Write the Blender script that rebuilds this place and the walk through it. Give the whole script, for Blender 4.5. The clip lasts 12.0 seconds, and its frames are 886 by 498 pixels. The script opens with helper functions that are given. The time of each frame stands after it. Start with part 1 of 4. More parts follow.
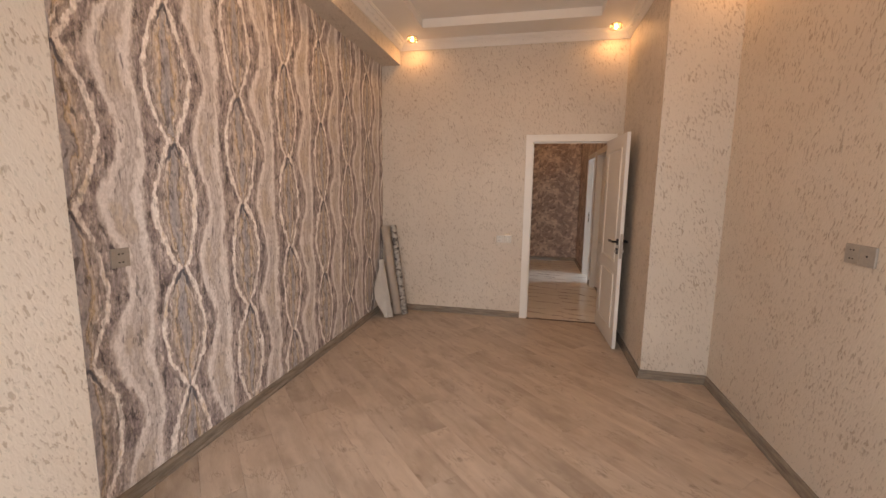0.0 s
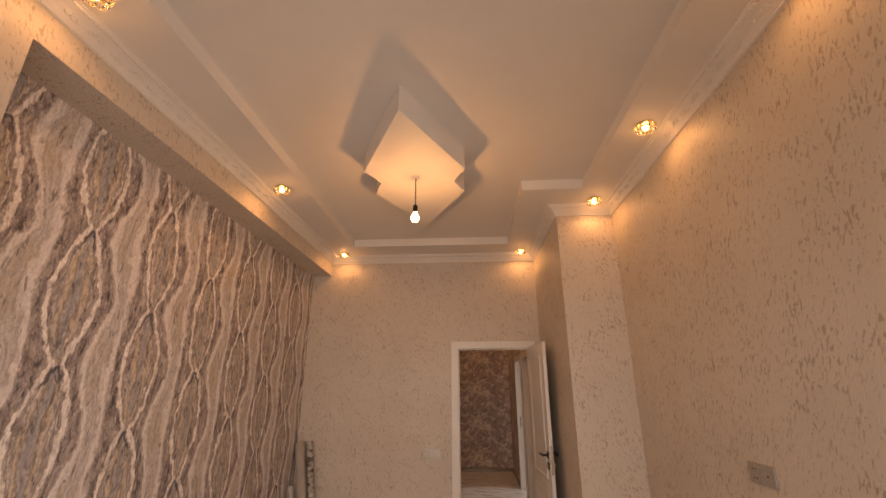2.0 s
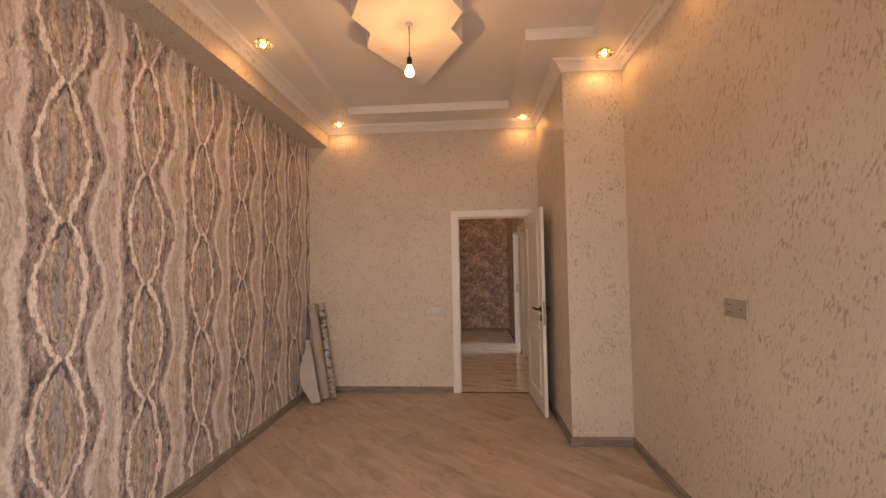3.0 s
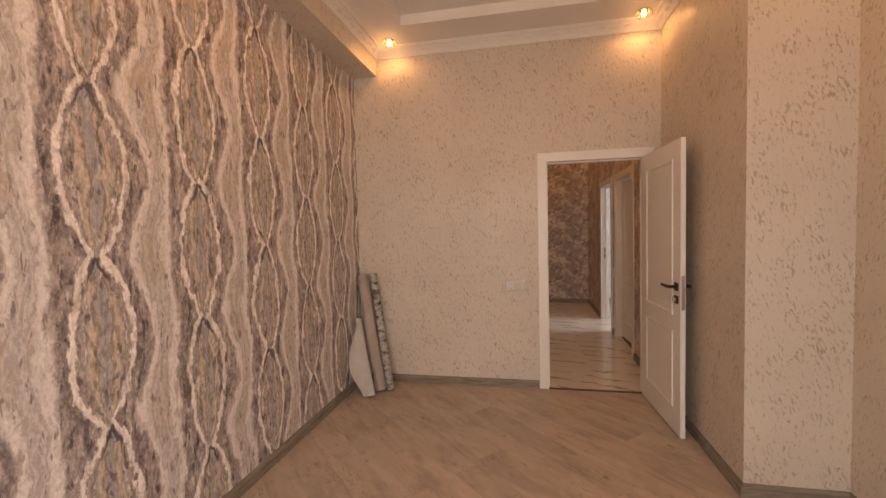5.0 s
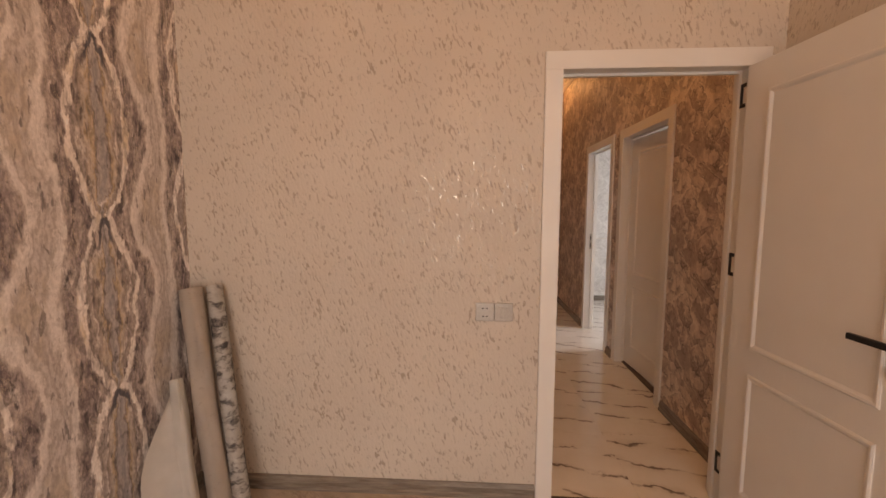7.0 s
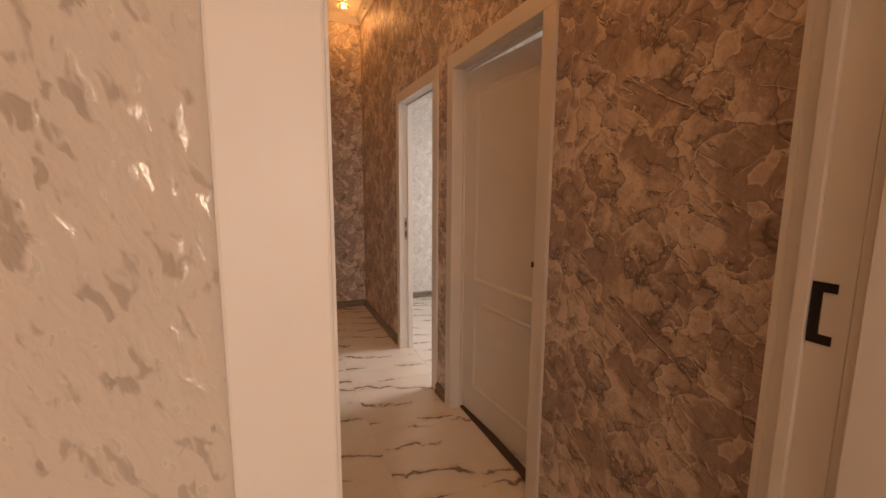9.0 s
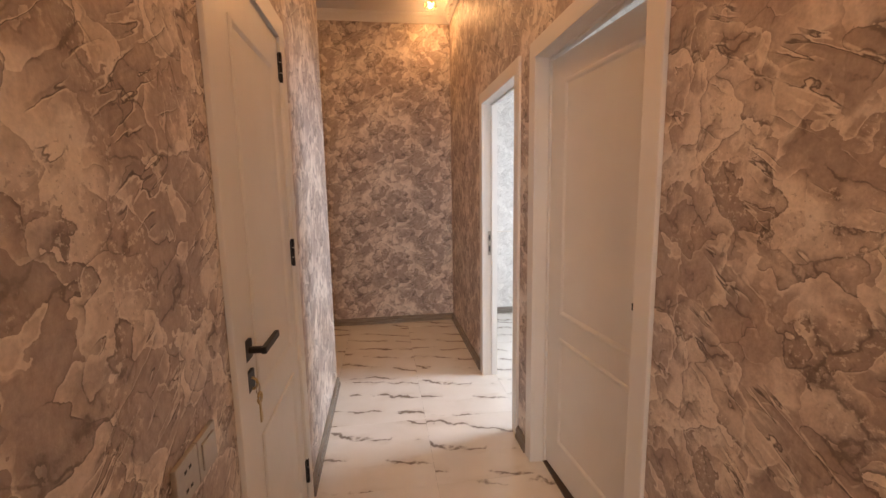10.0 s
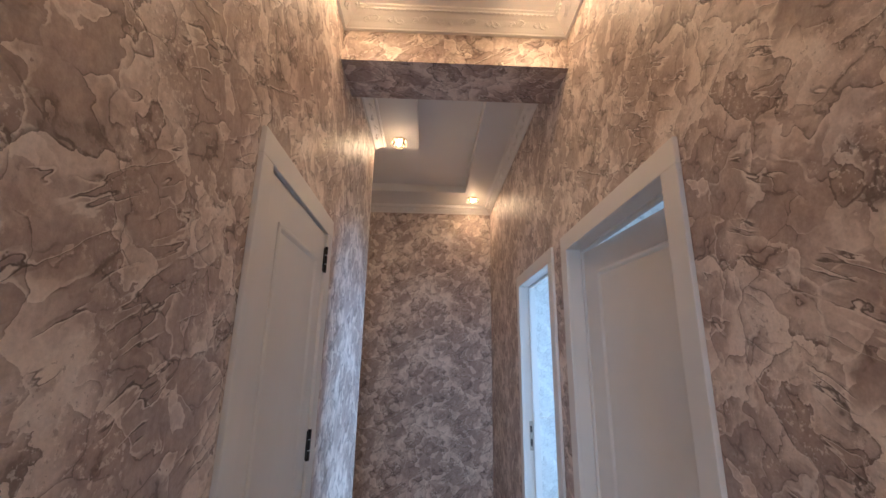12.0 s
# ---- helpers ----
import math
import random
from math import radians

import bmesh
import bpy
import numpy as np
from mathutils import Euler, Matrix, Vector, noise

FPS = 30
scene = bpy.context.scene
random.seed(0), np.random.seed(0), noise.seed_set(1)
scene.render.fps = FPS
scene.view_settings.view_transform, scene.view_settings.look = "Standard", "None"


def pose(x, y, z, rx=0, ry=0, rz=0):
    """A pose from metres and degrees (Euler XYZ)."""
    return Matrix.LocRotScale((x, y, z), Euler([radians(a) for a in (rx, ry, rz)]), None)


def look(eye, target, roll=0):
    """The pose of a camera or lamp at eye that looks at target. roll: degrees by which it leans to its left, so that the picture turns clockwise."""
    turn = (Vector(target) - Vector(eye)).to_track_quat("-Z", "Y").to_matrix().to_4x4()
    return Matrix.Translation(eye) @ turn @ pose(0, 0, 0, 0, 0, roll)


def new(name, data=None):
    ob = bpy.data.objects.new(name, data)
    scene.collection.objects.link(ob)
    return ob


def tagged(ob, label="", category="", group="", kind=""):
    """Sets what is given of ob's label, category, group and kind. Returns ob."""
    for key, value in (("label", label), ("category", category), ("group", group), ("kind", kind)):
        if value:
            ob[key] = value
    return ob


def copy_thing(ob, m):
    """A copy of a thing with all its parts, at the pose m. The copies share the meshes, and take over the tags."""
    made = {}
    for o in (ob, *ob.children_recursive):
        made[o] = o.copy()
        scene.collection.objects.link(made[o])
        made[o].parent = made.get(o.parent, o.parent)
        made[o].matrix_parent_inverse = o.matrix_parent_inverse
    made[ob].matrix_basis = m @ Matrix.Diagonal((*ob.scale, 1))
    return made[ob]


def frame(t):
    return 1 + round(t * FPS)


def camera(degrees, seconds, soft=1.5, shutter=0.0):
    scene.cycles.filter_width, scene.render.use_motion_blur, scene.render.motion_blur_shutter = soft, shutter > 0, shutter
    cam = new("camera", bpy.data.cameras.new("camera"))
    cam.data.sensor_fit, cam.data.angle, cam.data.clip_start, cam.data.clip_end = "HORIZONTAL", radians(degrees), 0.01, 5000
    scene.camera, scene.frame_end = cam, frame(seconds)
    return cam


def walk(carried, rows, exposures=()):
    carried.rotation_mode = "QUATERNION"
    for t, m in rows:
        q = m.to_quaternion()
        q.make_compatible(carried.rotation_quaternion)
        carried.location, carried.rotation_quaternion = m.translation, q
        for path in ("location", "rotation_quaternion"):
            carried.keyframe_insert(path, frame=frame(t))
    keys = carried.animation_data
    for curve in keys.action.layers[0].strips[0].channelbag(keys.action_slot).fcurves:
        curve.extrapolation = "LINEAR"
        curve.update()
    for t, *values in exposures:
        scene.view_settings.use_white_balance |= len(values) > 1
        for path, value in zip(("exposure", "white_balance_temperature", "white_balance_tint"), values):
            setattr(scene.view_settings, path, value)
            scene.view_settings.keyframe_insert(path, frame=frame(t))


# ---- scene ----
cam = camera(93.4, 12.0)
PATH = [
    (0, (1.812, -4.86, 1.491), (1.394, -2.925, 1.207), 0.8),
    (0.5, (1.925, -4.868, 1.493), (1.675, -2.899, 1.252), 0.1),
    (1, (1.92, -4.877, 1.535), (1.771, -2.883, 1.593), 0.3),
    (1.5, (1.909, -4.907, 1.618), (1.774, -2.993, 2.183), 0.5),
    (2, (1.902, -4.905, 1.609), (1.786, -3.009, 2.235), -0.1),
    (2.5, (1.912, -4.878, 1.53), (1.799, -2.914, 1.887), -0.8),
    (3, (1.912, -4.866, 1.47), (1.782, -2.872, 1.547), -1.0),
    (3.2, (1.914, -4.85, 1.458), (1.735, -2.859, 1.492), -1.1),
    (4.8, (1.626, -3.95, 1.461), (1.234, -1.991, 1.371), -1.5),
    (5, (1.597, -3.808, 1.454), (1.202, -1.85, 1.36), -1.4),
    (5.5, (1.498, -3.342, 1.439), (1.113, -1.382, 1.327), -1.2),
    (6, (1.478, -2.894, 1.434), (1.113, -0.931, 1.311), -1.5),
    (6.5, (1.392, -2.452, 1.416), (1.135, -0.474, 1.268), -0.6),
    (6.7, (1.36, -2.245, 1.419), (1.17, -0.262, 1.249), -0.3),
    (8.3, (1.461, -0.797, 1.405), (1.708, 1.171, 1.146), -0.6),
    (8.5, (1.552, -0.641, 1.403), (1.965, 1.298, 1.138), -1.2),
    (9, (1.729, -0.34, 1.36), (2.489, 1.487, 1.074), 0.4),
    (9.5, (1.856, -0.104, 1.39), (2.588, 1.73, 1.074), 0.1),
    (9.8, (1.933, -0.049, 1.413), (2.368, 1.879, 1.108), -0.2),
    (10, (1.997, -0.039, 1.428), (2.272, 1.922, 1.147), -1.0),
    (10.5, (2.038, -0.036, 1.478), (2.226, 1.948, 1.65), -0.8),
    (11, (2.065, -0.052, 1.535), (2.165, 1.8, 2.282), 0.1),
    (11.5, (2.066, -0.037, 1.541), (2.133, 1.812, 2.3), 0.8),
    (12, (2.065, -0.008, 1.506), (2.126, 1.924, 2.018), 1.0),
]
EXPO = [
    (0.0, -0.32, 9200, 26), (0.5, -0.42, 9900, 29), (1.0, -0.54, 10500, 31), (1.5, -0.76, 11300, 35), (2.0, -0.80, 11700, 36), (2.5, -0.70, 11300, 35),
    (3.0, -0.58, 10700, 33), (5.0, -0.38, 10800, 33), (6.5, -0.26, 11000, 34), (8.5, -0.28, 12600, 38), (9.0, -0.20, 13400, 39), (9.5, 0.54, 10800, 34),
    (10.0, 0.60, 8800, 27), (10.5, 0.64, 6700, 22), (11.0, 0.40, 6100, 17), (11.5, 0.37, 5600, 13), (12.0, 0.36, 5200, 10),
]
walk(cam, [(t, look(eye, target, roll)) for t, eye, target, roll in PATH], EXPO)

# ---- light ----

world = bpy.data.worlds.new("sky_world")
scene.world = world
world.use_nodes = True
_n = world.node_tree.nodes
_sky = _n.new("ShaderNodeTexSky")
_sky.sky_type, _sky.sun_disc = "NISHITA", False
_sky.sun_elevation, _sky.sun_rotation = radians(38), radians(150)
world.node_tree.links.new(_sky.outputs[0], _n["Background"].inputs[0])
_n["Background"].inputs[1].default_value = 0.12

WARM = (1.0, 0.60, 0.28)
DAY = (0.64, 0.83, 1.0)


def lamp(name, kind, power, color, m, **k):
    d = bpy.data.lights.new(name, kind)
    d.energy, d.color = power, color
    if kind == "POINT":
        d.shadow_soft_size = k.get("radius", 0.02)
    if kind == "SPOT":
        d.shadow_soft_size, d.spot_size, d.spot_blend = 0.02, radians(176), 0.35
    if kind == "AREA":
        d.shape, d.size, d.size_y = "RECTANGLE", k["w"], k["h"]
        d.spread = radians(k.get("spread", 180))
    ob = new(name, d)
    ob.matrix_world = m
    return ob


# daylight in the window openings of the bedroom, the far room and the wash room
lamp("window_light_bedroom", "AREA", 43, DAY, look((1.7, -5.9, 1.45), (1.3, 0, 0.0)), w=1.7, h=2.0, spread=112)
lamp("window_light_bedroom_side", "AREA", 40, DAY, look((3.17, -5.4, 1.4), (0, -5.4, 1.4)), w=1.0, h=2.1, spread=170)
lamp("window_light_far_room", "AREA", 50, (0.54, 0.77, 1.0), look((5.14, 2.6, 1.75), (1.8, 2.6, 0.5)), w=0.85, h=1.4, spread=140)
lamp("window_light_wash_room", "AREA", 10, DAY, look((4.44, 1.0, 1.9), (2.8, 1.0, 2.2)), w=0.6, h=0.5)

BULB = (1.54, -2.2, 2.745)
lamp("bulb_light", "POINT", 12, WARM, Matrix.Translation(BULB), radius=0.022)
SPOT_Z, HALL_Z = 3.14, 3.16
SPOTS = [(0.42, -0.17), (2.53, -0.17), (3.0, -1.55), (0.42, -1.94), (3.01, -2.63), (0.42, -3.71), (3.01, -3.71)]
# the last two, at x 0.7, are unseen fill added to brighten the hall
HALL_SPOTS = [(1.80, 1.48), (2.52, 1.48), (1.80, 0.4), (2.52, 0.4), (1.80, 2.95), (2.50, 4.12), (0.7, 4.12), (0.7, 3.03)]
for x, y in SPOTS:
    lamp("spot_light", "SPOT", 2.4, WARM, Matrix.Translation((x, y, SPOT_Z - 0.085)), radius=0.015)
    lamp("spot_glow_light", "POINT", 0.55, WARM, Matrix.Translation((x, y, SPOT_Z - 0.075)), radius=0.015)
for x, y in HALL_SPOTS:
    lamp("hall_spot_light", "SPOT", 2.3, WARM, Matrix.Translation((x, y, HALL_Z - 0.075)))
    # glow raised past the beam, in place of missing bounce light on the ceiling
    lamp("hall_spot_glow", "POINT", 1.0 if y < 2 else 1.7, WARM, Matrix.Translation((x, y, HALL_Z - 0.07)), radius=0.015)


# ---- materials ----
class Graph:
    """A small wrapper to write node materials as expressions."""

    def __init__(self, name):
        self.mat = bpy.data.materials.new(name)
        self.mat.use_nodes = True
        self.t = self.mat.node_tree
        self.b = self.t.nodes["Principled BSDF"]

    def put(self, sock, v):
        if isinstance(v, bpy.types.NodeSocket):
            self.t.links.new(v, sock)
        else:
            sock.default_value = v

    def m(self, op, a, b=0.0, c=0.0, clamp=False):
        n = self.t.nodes.new("ShaderNodeMath")
        n.operation, n.use_clamp = op, clamp
        for s, v in zip(n.inputs, (a, b, c)):
            self.put(s, v)
        return n.outputs[0]

    def v(self, op, a, b=(0, 0, 0)):
        n = self.t.nodes.new("ShaderNodeVectorMath")
        n.operation = op
        self.put(n.inputs[0], a)
        self.put(n.inputs[1], b)
        return n.outputs[0]

    def xyz(self, x, y, z):
        n = self.t.nodes.new("ShaderNodeCombineXYZ")
        for s, v in zip(n.inputs, (x, y, z)):
            self.put(s, v)
        return n.outputs[0]

    def split(self, v):
        n = self.t.nodes.new("ShaderNodeSeparateXYZ")
        self.put(n.inputs[0], v)
        return n.outputs

    def place(self):
        return self.t.nodes.new("ShaderNodeNewGeometry").outputs["Position"]

    def local(self):
        return self.t.nodes.new("ShaderNodeTexCoord").outputs["Object"]

    def rnd(self):
        return self.t.nodes.new("ShaderNodeObjectInfo").outputs["Random"]

    def noise(self, v, scale, detail=4.0, rough=0.55, dist=0.0, color=False, w=None):
        n = self.t.nodes.new("ShaderNodeTexNoise")
        if w is not None:
            n.noise_dimensions = "4D"
            self.put(n.inputs["W"], w)
        self.put(n.inputs["Vector"], v)
        for k, x in (("Scale", scale), ("Detail", detail), ("Roughness", rough), ("Distortion", dist)):
            n.inputs[k].default_value = x
        return n.outputs["Color" if color else "Fac"]

    def voro(self, v, scale, feature="F1", out="Distance", rand=1.0, w=None):
        n = self.t.nodes.new("ShaderNodeTexVoronoi")
        n.feature = feature
        if w is not None:
            n.voronoi_dimensions = "4D"
            self.put(n.inputs["W"], w)
        self.put(n.inputs["Vector"], v)
        n.inputs["Scale"].default_value = scale
        n.inputs["Randomness"].default_value = rand
        return n.outputs[out]

    def ramp(self, f, stops, mode="LINEAR"):
        n = self.t.nodes.new("ShaderNodeValToRGB")
        n.color_ramp.interpolation = mode
        e = n.color_ramp.elements
        while len(e) < len(stops):
            e.new(0.5)
        for el, (p, c) in zip(e, stops):
            el.position = p
            el.color = (*c, 1) if isinstance(c, tuple) else (c, c, c, 1)
        self.put(n.inputs[0], f)
        return n.outputs[0]

    def step(self, f, a, b):
        n = self.t.nodes.new("ShaderNodeMapRange")
        n.interpolation_type = "SMOOTHSTEP"
        for s, v in zip(n.inputs, (f, a, b, 0.0, 1.0)):
            self.put(s, v)
        return n.outputs[0]

    def mix(self, f, a, b, blend="MIX"):
        n = self.t.nodes.new("ShaderNodeMix")
        n.data_type, n.blend_type = "RGBA", blend
        self.put(n.inputs[0], f)
        for s, v in ((n.inputs[6], a), (n.inputs[7], b)):
            self.put(s, (*v, 1) if isinstance(v, tuple) else v)
        return n.outputs[2]

    def done(self, color, rough=0.5, metal=0.0, bump=None, height=0.002, spec=0.5):
        self.put(self.b.inputs["Base Color"], (*color, 1) if isinstance(color, tuple) else color)
        self.put(self.b.inputs["Roughness"], rough)
        self.put(self.b.inputs["Metallic"], metal)
        self.b.inputs["Specular IOR Level"].default_value = spec
        if bump is not None:
            n = self.t.nodes.new("ShaderNodeBump")
            n.inputs["Strength"].default_value = 1.0
            n.inputs["Distance"].default_value = height
            self.put(n.inputs["Height"], bump)
            self.t.links.new(n.outputs[0], self.b.inputs["Normal"])
        return self.mat


def mat_beige():
    """Cream embossed wallpaper with brown slanting flecks, some of them pearly."""
    g = Graph("beige_wallpaper")
    p = g.place()
    x, y, z = g.split(p)
    h = g.m("ADD", x, y)
    q = g.xyz(g.m("ADD", h, g.m("MULTIPLY", z, 0.35)), g.m("MULTIPLY", g.m("SUBTRACT", x, y), 0.6), g.m("MULTIPLY", z, 0.45))
    warp = g.v("MULTIPLY", g.v("SUBTRACT", g.noise(p, 30, 2, color=True), (0.5, 0.5, 0.5)), (0.02, 0.02, 0.02))
    q = g.v("ADD", q, warp)
    big = g.noise(p, 1.6, 3)
    f1 = g.noise(q, 66, 2.5, 0.5)
    f2 = g.noise(g.v("ADD", q, (7.1, 3.3, 1.9)), 74, 2, 0.5)
    patch = g.noise(p, 9, 2)
    fleck = g.step(g.m("ADD", f1, g.m("MULTIPLY", g.m("SUBTRACT", patch, 0.5), 0.30)), 0.565, 0.665)
    pearl = g.step(f2, 0.615, 0.66)
    base = g.ramp(big, [(0.3, (0.585, 0.515, 0.45)), (0.7, (0.645, 0.575, 0.505))])
    base = g.mix(g.m("MULTIPLY", pearl, 0.45), base, (0.74, 0.68, 0.60))
    col = g.mix(g.m("MULTIPLY", fleck, g.ramp(patch, [(0.3, 0.34), (0.7, 0.66)])), base, (0.29, 0.215, 0.16))
    rough = g.m("SUBTRACT", 0.60, g.m("MULTIPLY", pearl, 0.37))
    grain = g.noise(p, 380, 2)
    bump = g.m("ADD", g.m("MULTIPLY", g.m("SUBTRACT", f2, f1), 2.0), g.m("MULTIPLY", grain, 0.25))
    return g.done(col, rough, g.m("MULTIPLY", pearl, 0.15), bump=bump, height=0.0009)


def mat_agate():
    """Feature wallpaper: chains of pointed lenses, half dropped from column to column, with pale veins between them on a dark mottled ground."""
    g = Graph("agate_wallpaper")
    p = g.place()
    x, y, z = g.split(p)
    w1 = g.v("SUBTRACT", g.noise(g.v("MULTIPLY", p, (1, 1, 0.55)), 6, 3, color=True), (0.5, 0.5, 0.5))
    w2 = g.v("SUBTRACT", g.noise(g.v("MULTIPLY", p, (1, 1, 0.5)), 26, 4, 0.65, color=True), (0.5, 0.5, 0.5))
    a1, a2 = g.split(w1), g.split(w2)
    wy = g.m("ADD", g.m("MULTIPLY", a1[0], 0.095), g.m("MULTIPLY", a2[0], 0.070))
    wz = g.m("ADD", g.m("MULTIPLY", a1[1], 0.08), g.m("MULTIPLY", a2[1], 0.05))
    yy = g.m("ADD", g.m("ADD", y, 3.03), wy)
    zz = g.m("ADD", g.m("SUBTRACT", z, 1.717), wz)
    u = g.m("DIVIDE", yy, 0.515)
    k = g.m("ROUND", u)
    d = g.m("MULTIPLY", g.m("ABSOLUTE", g.m("SUBTRACT", u, k)), 0.515)
    row = g.m("DIVIDE", zz, 0.66)
    v = g.m("ADD", row, g.m("MULTIPLY", g.m("FLOORED_MODULO", k, 2.0), 0.5))

    def width(vv):
        s = g.m("POWER", g.m("ABSOLUTE", g.m("SINE", g.m("MULTIPLY", vv, math.pi))), 0.85)
        return g.m("ADD", g.m("MULTIPLY", s, 0.102), 0.020)

    def room(vv):
        return g.m("SUBTRACT", 0.075, g.m("MULTIPLY", g.m("COSINE", g.m("MULTIPLY", vv, 2 * math.pi)), 0.032))

    w = width(v)
    inner = g.m("DIVIDE", d, w, clamp=True)
    gap = g.m("DIVIDE", g.m("SUBTRACT", d, room(v)), g.m("SUBTRACT", 0.515, 0.150), clamp=True)
    soft = g.noise(g.v("MULTIPLY", p, (1, 1, 0.45)), 11, 5, 0.65)
    mot = g.noise(g.v("ADD", g.v("MULTIPLY", p, (1, 1, 0.34)), g.v("MULTIPLY", w1, (0.10, 0.10, 0.10))), 24, 5, 0.64, 0.5)
    dab = g.noise(g.v("ADD", g.v("MULTIPLY", p, (1, 1, 0.36)), (3.1, 5.7, 2.3)), 30, 4, 0.6, 0.4)
    speck = g.noise(g.v("MULTIPLY", p, (1, 1, 0.6)), 85, 4, 0.66)
    cream, dark = (0.79, 0.755, 0.75), (0.055, 0.046, 0.056)

    # ground: brown-violet mottling with dark strokes and pale threads
    base = g.ramp(g.m("ADD", mot, g.m("MULTIPLY", g.m("SUBTRACT", speck, 0.5), 0.35)),
                  [(0.28, (0.11, 0.09, 0.105)), (0.41, (0.235, 0.196, 0.204)), (0.52, (0.345, 0.298, 0.298)), (0.62, (0.45, 0.395, 0.39)), (0.75, (0.56, 0.51, 0.50))])
    base = g.mix(g.m("MULTIPLY", g.step(dab, 0.54, 0.64), 0.8), base, dark)
    thread = g.m("ABSOLUTE", g.m("SUBTRACT", g.noise(g.v("ADD", g.v("MULTIPLY", p, (1, 1, 0.35)), g.v("MULTIPLY", w2, (0.06, 0.06, 0.06))), 13, 5, 0.7), 0.5))
    base = g.mix(g.m("MULTIPLY", g.step(thread, 0.012, 0.003), 0.5), base, (0.62, 0.52, 0.42))

    # the pale vein half way between two chains, swelling into ochre eyes
    vr = g.m("ADD", row, g.m("MULTIPLY", g.m("FLOORED_MODULO", g.m("CEIL", u), 2.0), 0.5))
    eye = g.m("POWER", g.m("ABSOLUTE", g.m("SINE", g.m("MULTIPLY", vr, math.pi))), 2.0)
    side = g.m("ADD", g.m("SUBTRACT", gap, 0.5), g.m("MULTIPLY", g.m("SUBTRACT", soft, 0.5), 0.16))
    bb = g.m("DIVIDE", g.m("ABSOLUTE", side), g.m("ADD", 0.165, g.m("MULTIPLY", eye, 0.11)))
    bc = g.m("ADD", bb, g.m("MULTIPLY", g.m("SUBTRACT", mot, 0.5), 0.55))
    vein = g.ramp(bc, [(0.0, (0.57, 0.53, 0.53)), (0.22, (0.65, 0.61, 0.605)), (0.38, (0.58, 0.54, 0.535)), (0.52, (0.68, 0.64, 0.635)), (0.70, cream), (0.9, (0.80, 0.765, 0.76)), (1.0, (0.62, 0.57, 0.56))])
    ochre = g.m("MULTIPLY", g.m("MULTIPLY", g.step(bb, 0.75, 0.35), g.step(eye, 0.35, 0.8)), g.step(soft, 0.42, 0.56))
    vein = g.mix(g.m("MULTIPLY", ochre, 0.42), vein, (0.50, 0.395, 0.275))
    vein = g.mix(g.m("MULTIPLY", g.m("MULTIPLY", g.step(dab, 0.60, 0.66), g.step(bb, 0.85, 0.5)), 0.75), vein, (0.20, 0.17, 0.168))
    fleck = g.step(g.noise(g.v("ADD", g.v("MULTIPLY", p, (1, 1, 0.30)), (2.2, 9.1, 0.4)), 42, 2, 0.5), 0.64, 0.70)
    vein = g.mix(g.m("MULTIPLY", g.m("MULTIPLY", fleck, g.step(bb, 0.9, 0.6)), 0.8), vein, (0.16, 0.145, 0.155))
    ring = g.step(g.m("ABSOLUTE", g.m("SUBTRACT", g.m("FRACT", g.m("MULTIPLY", g.m("ADD", bb, g.m("MULTIPLY", mot, 1.1)), 2.6)), 0.5)), 0.30, 0.08)
    vein = g.mix(g.m("MULTIPLY", g.m("MULTIPLY", ring, g.step(bb, 0.85, 0.55)), 0.45), vein, (0.40, 0.345, 0.325))
    band = g.step(g.m("ADD", bb, g.m("MULTIPLY", g.m("SUBTRACT", mot, 0.5), 0.7)), 1.20, 0.95)
    out = g.mix(band, base, vein)

    # the lens: grey heart, ochre and taupe rings, dark strokes
    fi = g.m("ADD", inner, g.m("MULTIPLY", g.m("ADD", g.m("SUBTRACT", soft, 0.5), g.m("SUBTRACT", mot, 0.5)), 0.48), clamp=True)
    ins = g.ramp(fi, [(0.0, (0.34, 0.33, 0.36)), (0.16, (0.45, 0.42, 0.425)), (0.25, (0.27, 0.23, 0.222)), (0.33, (0.52, 0.41, 0.29)), (0.43, (0.62, 0.56, 0.52)), (0.53, (0.47, 0.395, 0.33)),
                      (0.62, (0.31, 0.262, 0.25)), (0.72, (0.58, 0.52, 0.485)), (0.82, (0.48, 0.42, 0.385)), (0.93, (0.29, 0.25, 0.245))])
    ins = g.mix(g.step(fi, 0.25, 0.75), ins, g.mix(0.6, ins, base))
    ins = g.mix(g.m("MULTIPLY", g.step(dab, 0.57, 0.65), 0.75), ins, (0.11, 0.092, 0.095))
    ins = g.mix(g.m("MULTIPLY", g.step(mot, 0.58, 0.68), 0.55), ins, (0.70, 0.64, 0.60))
    col = g.mix(g.step(g.m("SUBTRACT", d, w), -0.006, 0.006), ins, out)

    # torn cream rim, a thin dark line inside it and a thinner second rim
    off = g.m("SUBTRACT", d, g.m("ADD", w, 0.001))
    torn = g.m("ADD", off, g.m("MULTIPLY", g.m("SUBTRACT", speck, 0.5), 0.010))
    rim = g.step(g.m("ABSOLUTE", torn), g.m("ADD", 0.003, g.m("MULTIPLY", soft, 0.028)), 0.008)
    for at, wd, a, b, tone, force in ((-0.026, 0.006, 0.48, 0.58, dark, 0.45), (-0.040, 0.006, 0.46, 0.56, cream, 0.6), (0.040, 0.006, 0.50, 0.60, cream, 0.5)):
        st = g.step(g.m("ABSOLUTE", g.m("SUBTRACT", torn, at)), wd, wd * 0.35)
        col = g.mix(g.m("MULTIPLY", g.m("MULTIPLY", st, g.step(mot, a, b)), force), col, tone)
